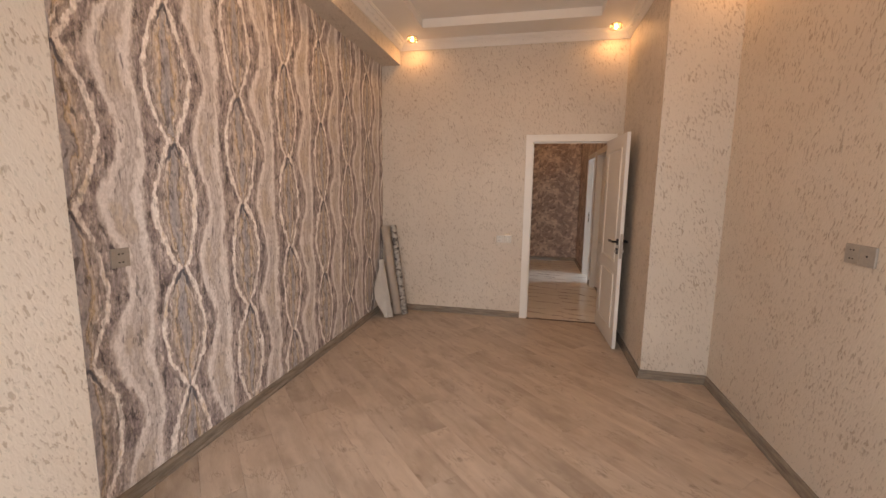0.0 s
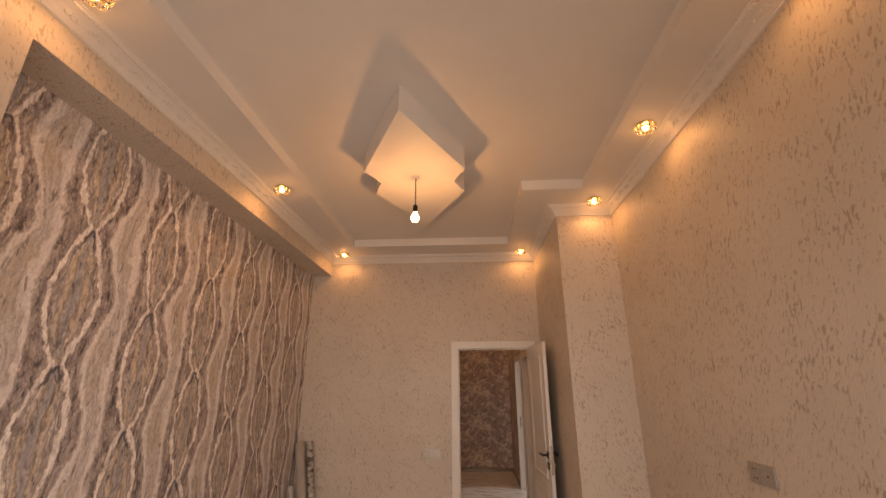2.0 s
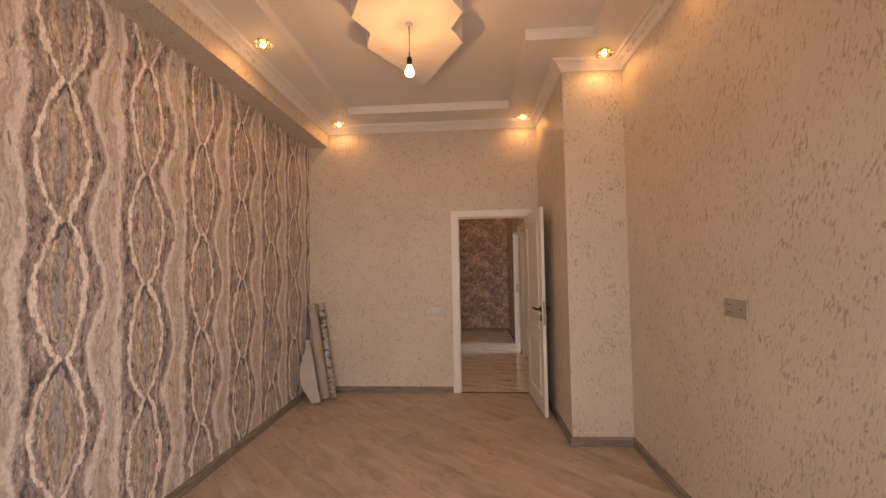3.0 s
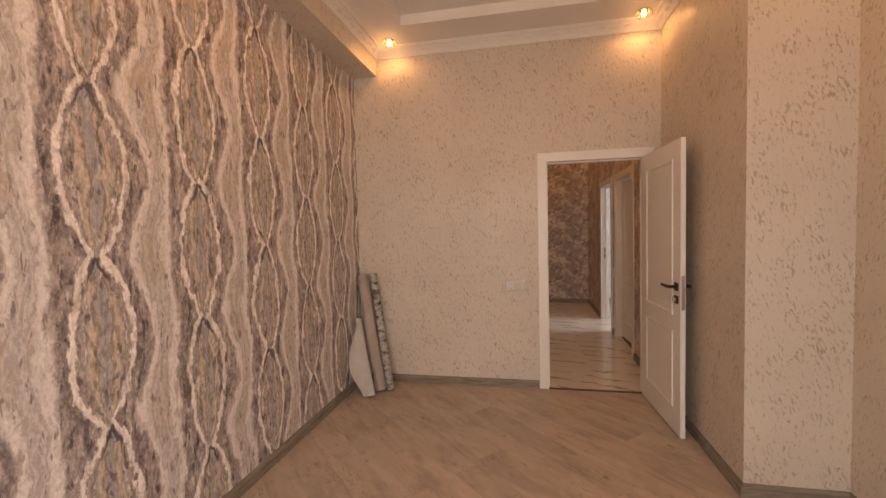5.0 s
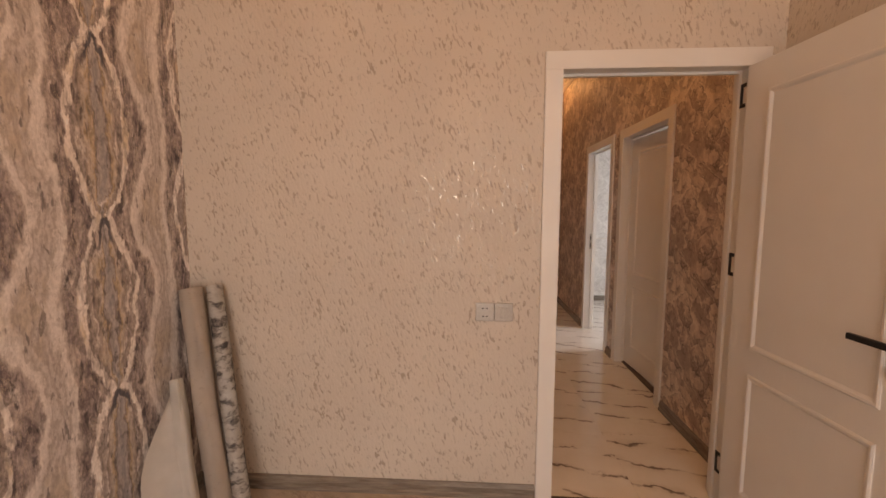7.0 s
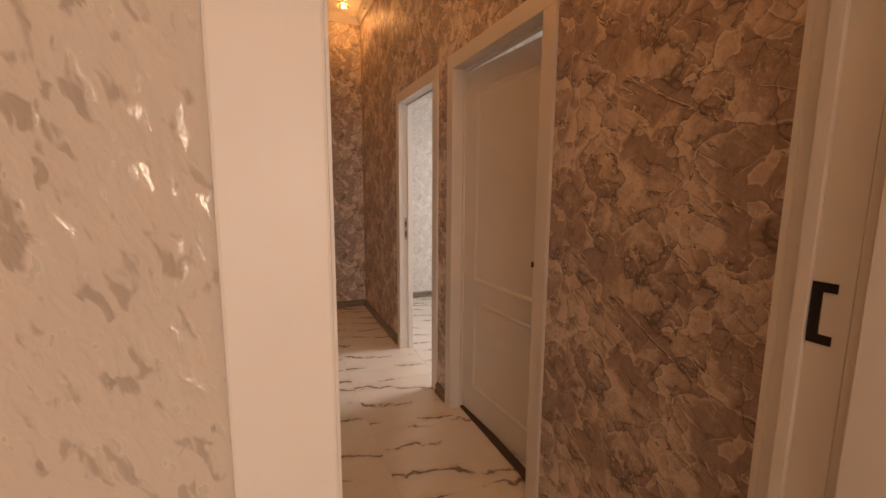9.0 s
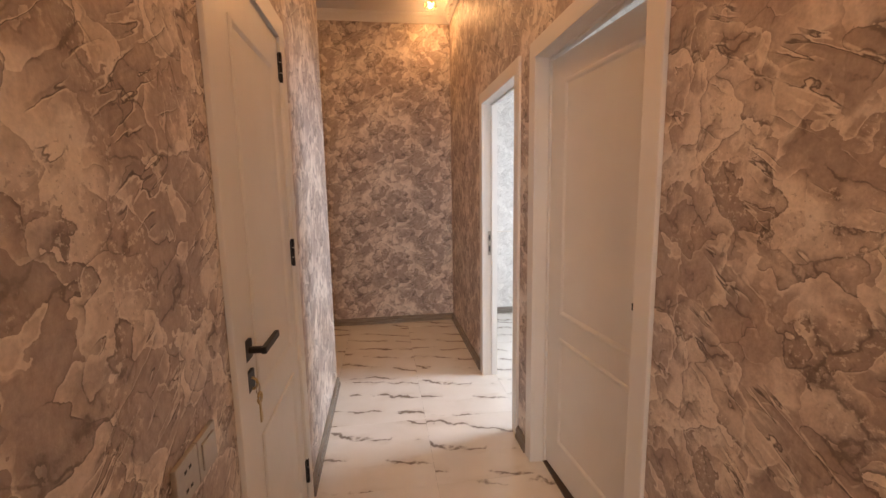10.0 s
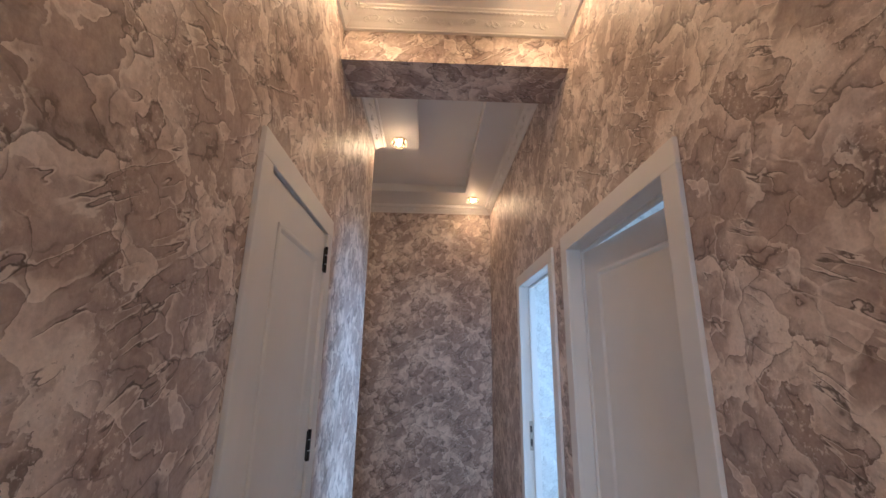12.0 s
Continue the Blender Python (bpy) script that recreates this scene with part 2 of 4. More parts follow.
    rimcol = g.mix(g.step(soft, 0.54, 0.66), (0.84, 0.80, 0.785), (0.70, 0.62, 0.53))
    col = g.mix(g.m("MULTIPLY", rim, g.ramp(mot, [(0.32, 0.35), (0.43, 0.9), (0.6, 1.0)])), col, rimcol)

    # small dark chevrons in the tips of the lenses
    vf = g.m("SUBTRACT", v, g.m("ROUND", v))
    tip = g.m("MULTIPLY", vf, -0.66)
    chev = g.m("ABSOLUTE", g.m("SUBTRACT", d, g.m("MULTIPLY", tip, 0.42)))
    chev = g.m("MULTIPLY", g.step(chev, 0.013, 0.005), g.m("MULTIPLY", g.step(tip, 0.004, 0.012), g.step(tip, 0.13, 0.07)))
    col = g.mix(g.m("MULTIPLY", chev, 0.9), col, (0.07, 0.076, 0.105))
    crack = g.m("ABSOLUTE", g.m("SUBTRACT", g.noise(g.v("ADD", g.v("MULTIPLY", p, (1, 1, 0.30)), g.v("MULTIPLY", w2, (0.06, 0.06, 0.06))), 24, 5, 0.7), 0.5))
    dash = g.step(g.noise(g.v("ADD", p, (4, 2, 9)), 13, 3), 0.48, 0.62)
    col = g.mix(g.m("MULTIPLY", g.m("MULTIPLY", g.step(crack, 0.018, 0.003), dash), 0.32), col, (0.10, 0.083, 0.085))
    col = g.mix(0.45, col, g.mix(1.0, col, g.ramp(speck, [(0.3, 0.60), (0.5, 0.98), (0.7, 1.36)]), "MULTIPLY"))
    wash = g.noise(g.v("ADD", g.v("MULTIPLY", p, (1, 1, 0.45)), (8.2, 1.7, 4.4)), 34, 3, 0.55, 1.2)
    calm = g.m("MULTIPLY", band, g.step(g.m("SUBTRACT", d, w), -0.006, 0.006))
    col = g.mix(g.m("SUBTRACT", 0.8, g.m("MULTIPLY", calm, 0.6)), col, g.mix(1.0, col, g.ramp(wash, [(0.30, 0.54), (0.45, 1.02), (0.56, 1.18), (0.72, 1.45)]), "MULTIPLY"))
    return g.done(col, g.ramp(soft, [(0.2, 0.62), (0.8, 0.45)]), bump=g.m("ADD", mot, speck), height=0.0011, spec=0.4)


def mat_marble_paper(name, pale=False, wide=1.06, drop=0.66):
    """Corridor wallpaper: pale petals of stone lapping over a mauve-brown brushed ground, with cream threads and torn dark veins; it repeats as a printed roll does."""
    g = Graph(name)
    p = g.place()
    x, y, z = g.split(p)
    nx, ny, nz = g.split(g.t.nodes.new("ShaderNodeNewGeometry").outputs["True Normal"])
    nz = g.m("ABSOLUTE", nz)
    x = g.m("ADD", x, g.m("MULTIPLY", nx, 0.27))
    hu = g.m("MULTIPLY", g.m("ADD", x, g.m("MULTIPLY", y, g.m("SUBTRACT", 1.0, nz))), 2 * math.pi / wide)
    hv = g.m("MULTIPLY", g.m("ADD", z, g.m("MULTIPLY", nz, y)), 2 * math.pi / drop)
    ru, rv = wide / (2 * math.pi), drop / (2 * math.pi)
    q0 = g.xyz(g.m("MULTIPLY", g.m("COSINE", hu), ru), g.m("MULTIPLY", g.m("SINE", hu), ru), g.m("MULTIPLY", g.m("COSINE", hv), rv))
    w0 = g.m("MULTIPLY", g.m("SINE", hv), rv)
    n1 = g.v("SUBTRACT", g.noise(q0, 6.0, 3, color=True, w=w0), (0.5, 0.5, 0.5))
    n2 = g.v("SUBTRACT", g.noise(q0, 20, 4, 0.6, color=True, w=w0), (0.5, 0.5, 0.5))
    q = g.v("ADD", q0, g.v("ADD", g.v("MULTIPLY", n1, (0.15, 0.15, 0.15)), g.v("MULTIPLY", n2, (0.042, 0.042, 0.042))))
    ww = g.m("ADD", w0, g.m("MULTIPLY", g.split(n1)[0], 0.10))
    q = g.v("ADD", q, g.v("MULTIPLY", n1, (0.08, 0.08, 0.08)))
    broad = g.noise(q0, 4.6, 3, 0.55, w=w0)
    cloud = g.noise(q, 12, 3, 0.5, w=ww)
    fine = g.noise(q, 30, 4, 0.6, w=ww)
    brush = g.noise(g.v("MULTIPLY", p, (1, 1, 0.55)), 75, 4, 0.66)
    grit = g.noise(p, 150, 3, 0.6)

    def petals(scale, shift):
        """Lapping petals of stone: each one is pale at a crisp edge and fades back into the ground."""
        qq = g.v("ADD", q, shift)
        rnd = g.split(g.voro(qq, scale, out="Color", w=ww))
        tx, ty, tz = g.split(g.v("SUBTRACT", qq, g.voro(qq, scale, out="Position", w=ww)))
        lean = g.m("ADD", g.m("SUBTRACT", tx, g.m("MULTIPLY", ty, g.m("SUBTRACT", g.m("MULTIPLY", rnd[1], 2.4), 0.6))), g.m("MULTIPLY", tz, g.m("SUBTRACT", g.m("MULTIPLY", rnd[2], 3.0), 0.9)))
        return rnd[0], g.m("MULTIPLY", lean, scale), g.voro(qq, scale, "DISTANCE_TO_EDGE", w=ww)

    ra, ta, ea = petals(5.6, (0.0, 0.0, 0.0))
    rb, tb, eb = petals(10.5, (2.3, 5.1, 1.7))
    soft_b = g.m("MULTIPLY", g.m("SUBTRACT", cloud, 0.5), 1.5)
    lift = g.m("ADD", g.m("MULTIPLY", g.m("SUBTRACT", ra, 0.45), 0.9), g.m("MULTIPLY", g.m("SUBTRACT", broad, 0.5), 2.6))
    pa = g.step(g.m("ADD", g.m("ADD", ta, lift), soft_b), -0.10, 0.55)
    pb = g.m("MULTIPLY", g.step(g.m("ADD", tb, soft_b), -0.05, 0.55), g.step(g.m("ADD", rb, g.m("MULTIPLY", g.m("SUBTRACT", broad, 0.5), 1.6)), 0.36, 0.50))
    f = g.m("ADD", 0.30, g.m("MULTIPLY", pa, 0.31))
    f = g.m("ADD", f, g.m("MULTIPLY", pb, 0.30))
    f = g.m("ADD", f, g.m("MULTIPLY", g.m("SUBTRACT", fine, 0.5), 0.34))
    grain = g.m("MULTIPLY", g.m("SUBTRACT", brush, 0.5), g.m("SUBTRACT", 0.50, g.m("MULTIPLY", pa, 0.32)))
    f = g.m("ADD", f, grain)
    if pale:
        col = g.ramp(f, [(0.1, (0.66, 0.66, 0.65)), (0.45, (0.77, 0.77, 0.75)), (0.85, (0.83, 0.83, 0.81))])
    else:
        col = g.ramp(f, [(0.02, (0.27, 0.20, 0.176)), (0.22, (0.40, 0.312, 0.276)), (0.38, (0.48, 0.384, 0.342)),
                         (0.55, (0.62, 0.516, 0.462)), (0.74, (0.74, 0.638, 0.572)), (1.0, (0.81, 0.72, 0.655))])
    gate = g.noise(q0, 8, 2, w=w0)
    dk = (0.46, 0.45, 0.43) if pale else (0.075, 0.055, 0.050)
    mid = (0.58, 0.57, 0.55) if pale else (0.26, 0.195, 0.17)
    lt = (0.86, 0.86, 0.84) if pale else (0.83, 0.75, 0.68)
    # shade and broken dark cracks along the lapping edges, cream threads on other stretches of them
    ja = g.m("ADD", ea, g.m("MULTIPLY", g.m("SUBTRACT", fine, 0.5), 0.05))
    jb = g.m("ADD", eb, g.m("MULTIPLY", g.m("SUBTRACT", fine, 0.5), 0.05))
    back_a, back_b = g.step(ta, 0.25, -0.30), g.step(tb, 0.20, -0.30)
    col = g.mix(g.m("MULTIPLY", g.m("MULTIPLY", g.step(ja, 0.16, 0.0), back_a), g.m("MULTIPLY", g.step(gate, 0.40, 0.54), 0.45)), col, mid)
    col = g.mix(g.m("MULTIPLY", g.m("MULTIPLY", g.step(jb, 0.16, 0.0), back_b), 0.40), col, mid)
    crack = g.m("MULTIPLY", g.m("MULTIPLY", g.step(ja, 0.032, 0.006), back_a), g.step(gate, 0.46, 0.54))
    crack_b = g.m("MULTIPLY", g.m("MULTIPLY", g.step(jb, 0.034, 0.006), back_b), g.step(cloud, 0.54, 0.46))
    # long torn veins that run aslant through the sheets
    hs = g.m("SUBTRACT", hu, hv)
    qs = g.xyz(g.m("MULTIPLY", g.m("COSINE", hs), 0.24), g.m("MULTIPLY", g.m("SINE", hs), 0.24), g.m("MULTIPLY", g.m("COSINE", hv), 0.07))
    qs = g.v("ADD", qs, g.v("ADD", g.v("MULTIPLY", n1, (0.10, 0.10, 0.10)), g.v("MULTIPLY", n2, (0.03, 0.03, 0.03))))
    vein = g.m("SUBTRACT", g.noise(qs, 7.0, 3, 0.5, w=g.m("MULTIPLY", g.m("SINE", hv), 0.07)), 0.5)
    run = g.step(g.noise(q0, 7.5, 2, w=g.m("ADD", w0, 3.0)), 0.49, 0.57)
    tear = g.m("MULTIPLY", g.step(g.m("ABSOLUTE", vein), g.m("MULTIPLY", fine, 0.020), 0.001), run)
    halo = g.m("MULTIPLY", g.step(g.m("ABSOLUTE", g.m("SUBTRACT", vein, 0.016)), 0.014, 0.003), run)
    dusk = g.m("MULTIPLY", g.step(g.m("ABSOLUTE", g.m("ADD", vein, 0.028)), 0.040, 0.0), run)
    col = g.mix(g.m("MULTIPLY", dusk, 0.50), col, mid)
    col = g.mix(g.m("MULTIPLY", halo, 0.65), col, lt)
    lip = g.m("MULTIPLY", g.m("MULTIPLY", g.step(ja, 0.045, 0.018), g.step(ta, 0.0, 0.4)), g.step(gate, 0.55, 0.46))
    lip_b = g.m("MULTIPLY", g.m("MULTIPLY", g.step(jb, 0.055, 0.02), g.step(tb, 0.0, 0.4)), g.step(g.noise(q0, 11, 2, w=w0), 0.47, 0.56))
    col = g.mix(g.m("MULTIPLY", g.m("MAXIMUM", lip, lip_b), 0.6), col, lt)
    col = g.mix(g.m("MULTIPLY", g.m("MAXIMUM", crack, crack_b), 0.58), col, dk)
    col = g.mix(g.m("MULTIPLY", tear, 0.82), col, dk)
    # small dark nests and crumbs of pale grit in the brown ground
    hole = g.m("MULTIPLY", g.step(cloud, 0.37, 0.30), g.step(fine, 0.55, 0.42))
    col = g.mix(g.m("MULTIPLY", hole, 0.6), col, dk)
    crumbs = g.step(g.noise(q0, 6.5, 2, w=w0), 0.47, 0.58)
    sp = g.step(g.noise(p, 80, 4, 0.65), 0.55, 0.62)
    col = g.mix(g.m("MULTIPLY", g.m("MULTIPLY", sp, crumbs), 0.6), col, lt)
    pit = g.step(g.noise(g.v("ADD", p, (4.4, 1.2, 6.1)), 95, 3, 0.6), 0.60, 0.66)
    col = g.mix(g.m("MULTIPLY", g.m("MULTIPLY", pit, crumbs), 0.5), col, mid)
    col = g.mix(0.5, col, g.mix(1.0, col, g.ramp(grit, [(0.3, 0.80), (0.5, 1.0), (0.7, 1.18)]), "MULTIPLY"))
    bump = g.m("ADD", g.m("MULTIPLY", f, 0.8), g.m("ADD", g.m("MULTIPLY", fine, 0.4), g.m("MULTIPLY", g.m("ADD", crack, tear), -0.4)))
    return g.done(col, g.ramp(fine, [(0.3, 0.54), (0.7, 0.42)]), bump=bump, height=0.0022, spec=0.4)


def mat_laminate():
    """Pale oak laminate: soft broad figure, curly dark marks and small knots along the grain."""
    g = Graph("oak_laminate")
    lo = g.local()
    r = g.rnd()
    q = g.v("ADD", lo, g.xyz(g.m("MULTIPLY", r, 37.0), g.m("MULTIPLY", r, 11.0), 0.0))
    wob = g.v("SUBTRACT", g.noise(q, 14, 4, 0.62, color=True), (0.5, 0.5, 0.5))
    qw = g.v("ADD", q, g.v("MULTIPLY", wob, (0.09, 0.035, 0)))
    grain = g.noise(g.v("MULTIPLY", qw, (1.0, 6.0, 1.0)), 2.2, 5, 0.6, 0.6)
    fib = g.noise(g.v("MULTIPLY", q, (1.0, 14.0, 1.0)), 16, 4, 0.6)
    blot = g.noise(g.v("MULTIPLY", q, (1.0, 1.7, 1.0)), 2.3, 3, 0.55)
    curl = g.m("ABSOLUTE", g.m("SUBTRACT", g.noise(g.v("MULTIPLY", qw, (1.0, 3.0, 1.0)), 6.0, 4, 0.65), 0.5))
    knot = g.voro(g.v("MULTIPLY", qw, (1.0, 1.9, 1.0)), 3.4)
    col = g.ramp(grain, [(0.26, (0.40, 0.318, 0.258)), (0.45, (0.475, 0.388, 0.322)), (0.60, (0.53, 0.44, 0.372)), (0.78, (0.575, 0.485, 0.412))])
    col = g.mix(g.m("MULTIPLY", g.step(blot, 0.46, 0.68), 0.52), col, (0.29, 0.222, 0.178))
    mark = g.m("MULTIPLY", g.step(curl, 0.030, 0.004), g.step(g.noise(g.v("ADD", q, (3.3, 7.7, 0)), 5.0, 2), 0.50, 0.60))
    col = g.mix(g.m("MULTIPLY", mark, 0.42), col, (0.17, 0.122, 0.094))
    col = g.mix(g.m("MULTIPLY", g.m("MULTIPLY", g.step(knot, 0.13, 0.03), g.step(fib, 0.36, 0.58)), 0.75), col, (0.14, 0.10, 0.076))
    col = g.mix(g.m("MULTIPLY", g.step(fib, 0.56, 0.70), 0.20), col, (0.24, 0.184, 0.144))
    col = g.mix(1.0, col, g.ramp(r, [(0.0, 0.86), (0.12, 0.94), (0.8, 1.02), (1.0, 1.07)]), "MULTIPLY")
    return g.done(col, g.ramp(fib, [(0.3, 0.36), (0.7, 0.48)]), bump=g.m("ADD", fib, g.m("MULTIPLY", grain, 0.6)), height=0.0006, spec=0.45)


def mat_tile():
    """Polished white marble tile with brown-grey broken veins that run nearly across the corridor."""
    g = Graph("marble_tile")
    lo, r = g.local(), g.rnd()
    q = g.v("ADD", lo, g.xyz(g.m("MULTIPLY", r, 13.0), g.m("MULTIPLY", r, 29.0), 0.0))
    w = g.v("SUBTRACT", g.noise(q, 3.0, 4, 0.6, color=True), (0.5, 0.5, 0.5))
    w2 = g.v("SUBTRACT", g.noise(q, 16, 4, 0.65, color=True), (0.5, 0.5, 0.5))
    x, y, z = g.split(g.v("ADD", q, g.v("ADD", g.v("MULTIPLY", w, (0.5, 0.22, 0)), g.v("MULTIPLY", w2, (0.08, 0.05, 0)))))
    s = g.m("ADD", y, g.m("MULTIPLY", x, 0.26))
    ph = g.m("FRACT", g.m("DIVIDE", s, 0.215))
    dd = g.m("ABSOLUTE", g.m("SUBTRACT", ph, 0.5))
    gate = g.noise(g.v("MULTIPLY", q, (1.0, 2.2, 1)), 3.4, 2)
    fine = g.noise(q, 40, 4, 0.7)
    line = g.m("MULTIPLY", g.step(dd, g.m("ADD", 0.03, g.m("MULTIPLY", fine, 0.08)), 0.008), g.step(g.m("ADD", gate, g.m("MULTIPLY", g.m("SUBTRACT", fine, 0.5), 0.25)), 0.42, 0.54))
    haze = g.m("MULTIPLY", g.step(dd, 0.30, 0.0), g.step(gate, 0.40, 0.62))
    base = g.ramp(g.noise(q, 2.5, 5, 0.6), [(0.3, (0.70, 0.655, 0.60)), (0.7, (0.80, 0.77, 0.73))])
    col = g.mix(g.m("MULTIPLY", haze, 0.40), base, (0.50, 0.42, 0.34))
    col = g.mix(g.m("MULTIPLY", line, 0.85), col, (0.135, 0.095, 0.072))
    return g.done(col, 0.13, bump=fine, height=0.00015)


def mat_plaster():
    g = Graph("ceiling_paint")
    p = g.place()
    n = g.noise(p, 2.0, 4)
    return g.done(g.ramp(n, [(0.3, (0.76, 0.73, 0.70)), (0.7, (0.80, 0.775, 0.745))]), 0.55, bump=g.noise(p, 160, 3), height=0.0006, spec=0.35)


def mat_paint():
    g = Graph("white_door_paint")
    p = g.place()
    n = g.noise(g.v("MULTIPLY", p, (1, 1, 0.2)), 60, 4)
    big = g.noise(p, 3, 3)
    return g.done(g.ramp(big, [(0.3, (0.74, 0.72, 0.69)), (0.7, (0.79, 0.77, 0.74))]), g.ramp(n, [(0.3, 0.34), (0.7, 0.46)]), bump=n, height=0.0004, spec=0.45)


def mat_skirting():
    g = Graph("grey_wood_skirting")
    p = g.place()
    x, y, z = g.split(p)
    h = g.m("ADD", x, y)
    n = g.noise(g.xyz(g.m("MULTIPLY", h, 0.8), g.m("SUBTRACT", x, y), g.m("MULTIPLY", z, 16.0)), 5, 5, 0.65)
    return g.done(g.ramp(n, [(0.3, (0.14, 0.112, 0.092)), (0.55, (0.235, 0.20, 0.168)), (0.75, (0.31, 0.27, 0.23))]), 0.22, bump=n, height=0.0005)


def mat_plain(name, color, rough, metal=0.0, grain=0.08, scale=60):
    g = Graph(name)
    p = g.local()
    n = g.noise(p, scale, 3)
    c = g.mix(1.0, color, g.ramp(n, [(0.3, 1 - grain), (0.7, 1 + grain)]), "MULTIPLY")
    return g.done(c, g.m("ADD", rough - 0.05, g.m("MULTIPLY", n, 0.1)), metal, bump=n, height=0.0002)


def mat_glow(name, color, power):
    g = Graph(name)
    g.b.inputs["Emission Color"].default_value = (*color, 1)
    g.b.inputs["Emission Strength"].default_value = power
    return g.done((0.9, 0.85, 0.75), 0.3)


def mat_glass(name, color=(1, 1, 1), rough=0.02):
    g = Graph(name)
    g.b.inputs["Transmission Weight"].default_value = 1.0
    g.b.inputs["IOR"].default_value = 1.5
    return g.done(color, rough)


def mat_wrap():
    """The printed wallpaper roll: white with grey brushed marks, under clear film."""
    g = Graph("wrapped_marble_paper")
    p = g.place()
    w = g.v("SUBTRACT", g.noise(p, 14, 3, color=True), (0.5, 0.5, 0.5))
    q = g.v("MULTIPLY", g.v("ADD", p, g.v("MULTIPLY", w, (0.08, 0.08, 0.08))), (1, 1, 2.2))
    n = g.noise(q, 15, 5, 0.65)
    col = g.ramp(n, [(0.36, (0.13, 0.12, 0.12)), (0.45, (0.36, 0.33, 0.31)), (0.52, (0.66, 0.63, 0.60)), (0.7, (0.78, 0.76, 0.73))])
    return g.done(col, 0.2, bump=g.noise(p, 50, 4), height=0.004)


def mat_back():
    g = Graph("roll_back_paper")
    p = g.place()
    n = g.noise(p, 8, 4)
    f = g.noise(p, 60, 3)
    c = g.ramp(n, [(0.3, (0.64, 0.56, 0.50)), (0.7, (0.74, 0.66, 0.59))])
    return g.done(g.mix(g.m("MULTIPLY", g.step(f, 0.6, 0.68), 0.25), c, (0.42, 0.34, 0.27)), 0.6, bump=f, height=0.0006)


BEIGE, AGATE, STONE = mat_beige(), mat_agate(), mat_marble_paper("stone_wallpaper")
PALE = mat_marble_paper("pale_wallpaper", pale=True)
LAMINATE, TILE, PLASTER, PAINT, SKIRT = mat_laminate(), mat_tile(), mat_plaster(), mat_paint(), mat_skirting()
BLACK = mat_plain("black_metal", (0.014, 0.012, 0.012), 0.42, 0.3)
STEEL = mat_plain("brushed_steel", (0.46, 0.42, 0.38), 0.3, 1.0)
BRASS = mat_plain("key_brass", (0.56, 0.42, 0.24), 0.35, 1.0)
GOLD = mat_plain("gold_rim", (0.86, 0.68, 0.42), 0.22, 1.0)
SILVER = mat_plain("silver_plastic", (0.42, 0.385, 0.35), 0.38, 0.35)
SLOT = mat_plain("dark_slot", (0.02, 0.018, 0.016), 0.6)
DARKWOOD = mat_plain("dark_threshold", (0.075, 0.05, 0.036), 0.5, scale=20)
TILE_GROUT = mat_plain("tile_joint", (0.68, 0.63, 0.57), 0.6)
GROUT = mat_plain("joint_fill", (0.33, 0.265, 0.215), 0.8)
CONCRETE = mat_plain("screed", (0.30, 0.29, 0.28), 0.8)
CRYSTAL = mat_glass("crystal_glass", (1.0, 0.97, 0.90), 0.22)
CLEAR = mat_glass("window_glass", rough=0.0)
BULB_GLOW = mat_glow("bulb_glow", (1.0, 0.62, 0.28), 45)
SPOT_GLOW = mat_glow("spot_glow", (1.0, 0.62, 0.26), 120)
WRAP, BACK = mat_wrap(), mat_back()
WHITE_SHEET = mat_plain("white_paper", (0.83, 0.81, 0.78), 0.6, grain=0.05, scale=12)
CORD = mat_plain("dark_cord", (0.05, 0.035, 0.025), 0.6)


# ---- mesh helpers ----
def boxes(bm, *list_of_boxes):
    for x0, y0, z0, x1, y1, z1 in list_of_boxes:
        bmesh.ops.create_cube(bm, size=1, matrix=Matrix.Translation(((x0 + x1) / 2, (y0 + y1) / 2, (z0 + z1) / 2)) @ Matrix.Diagonal((x1 - x0, y1 - y0, z1 - z0, 1)))
    return bm


def box(x0, y0, z0, x1, y1, z1, bevel=0.0, seg=2):
    bm = boxes(bmesh.new(), (x0, y0, z0, x1, y1, z1))
    if bevel:
        bmesh.ops.bevel(bm, geom=bm.edges[:], offset=bevel, segments=seg, profile=0.6, affect="EDGES")
    return bm


def mesh_of(name, bm, material, smooth=False):
    me = bpy.data.meshes.new(name)
    bmesh.ops.recalc_face_normals(bm, faces=bm.faces[:])
    bm.to_mesh(me)
    bm.free()
    me.materials.append(material)
    if smooth:
        me.shade_smooth()
        me.set_sharp_from_angle(angle=radians(35))
    return me


def part(name, bm, material, parent, label="", smooth=False):
    ob = new(name, mesh_of(name, bm, material, smooth))
    ob.parent = parent
    if label:
        tagged(ob, label)
    return ob


def thing(name, m, label, category, group=""):
    ob = new(name)
    ob.empty_display_size = 0.05
    ob.matrix_world = m
    return tagged(ob, label, category, group)


def structure(name, bm, material, label, category, smooth=False):
    return tagged(new(name, mesh_of(name, bm, material, smooth)), label, category, kind="structure")


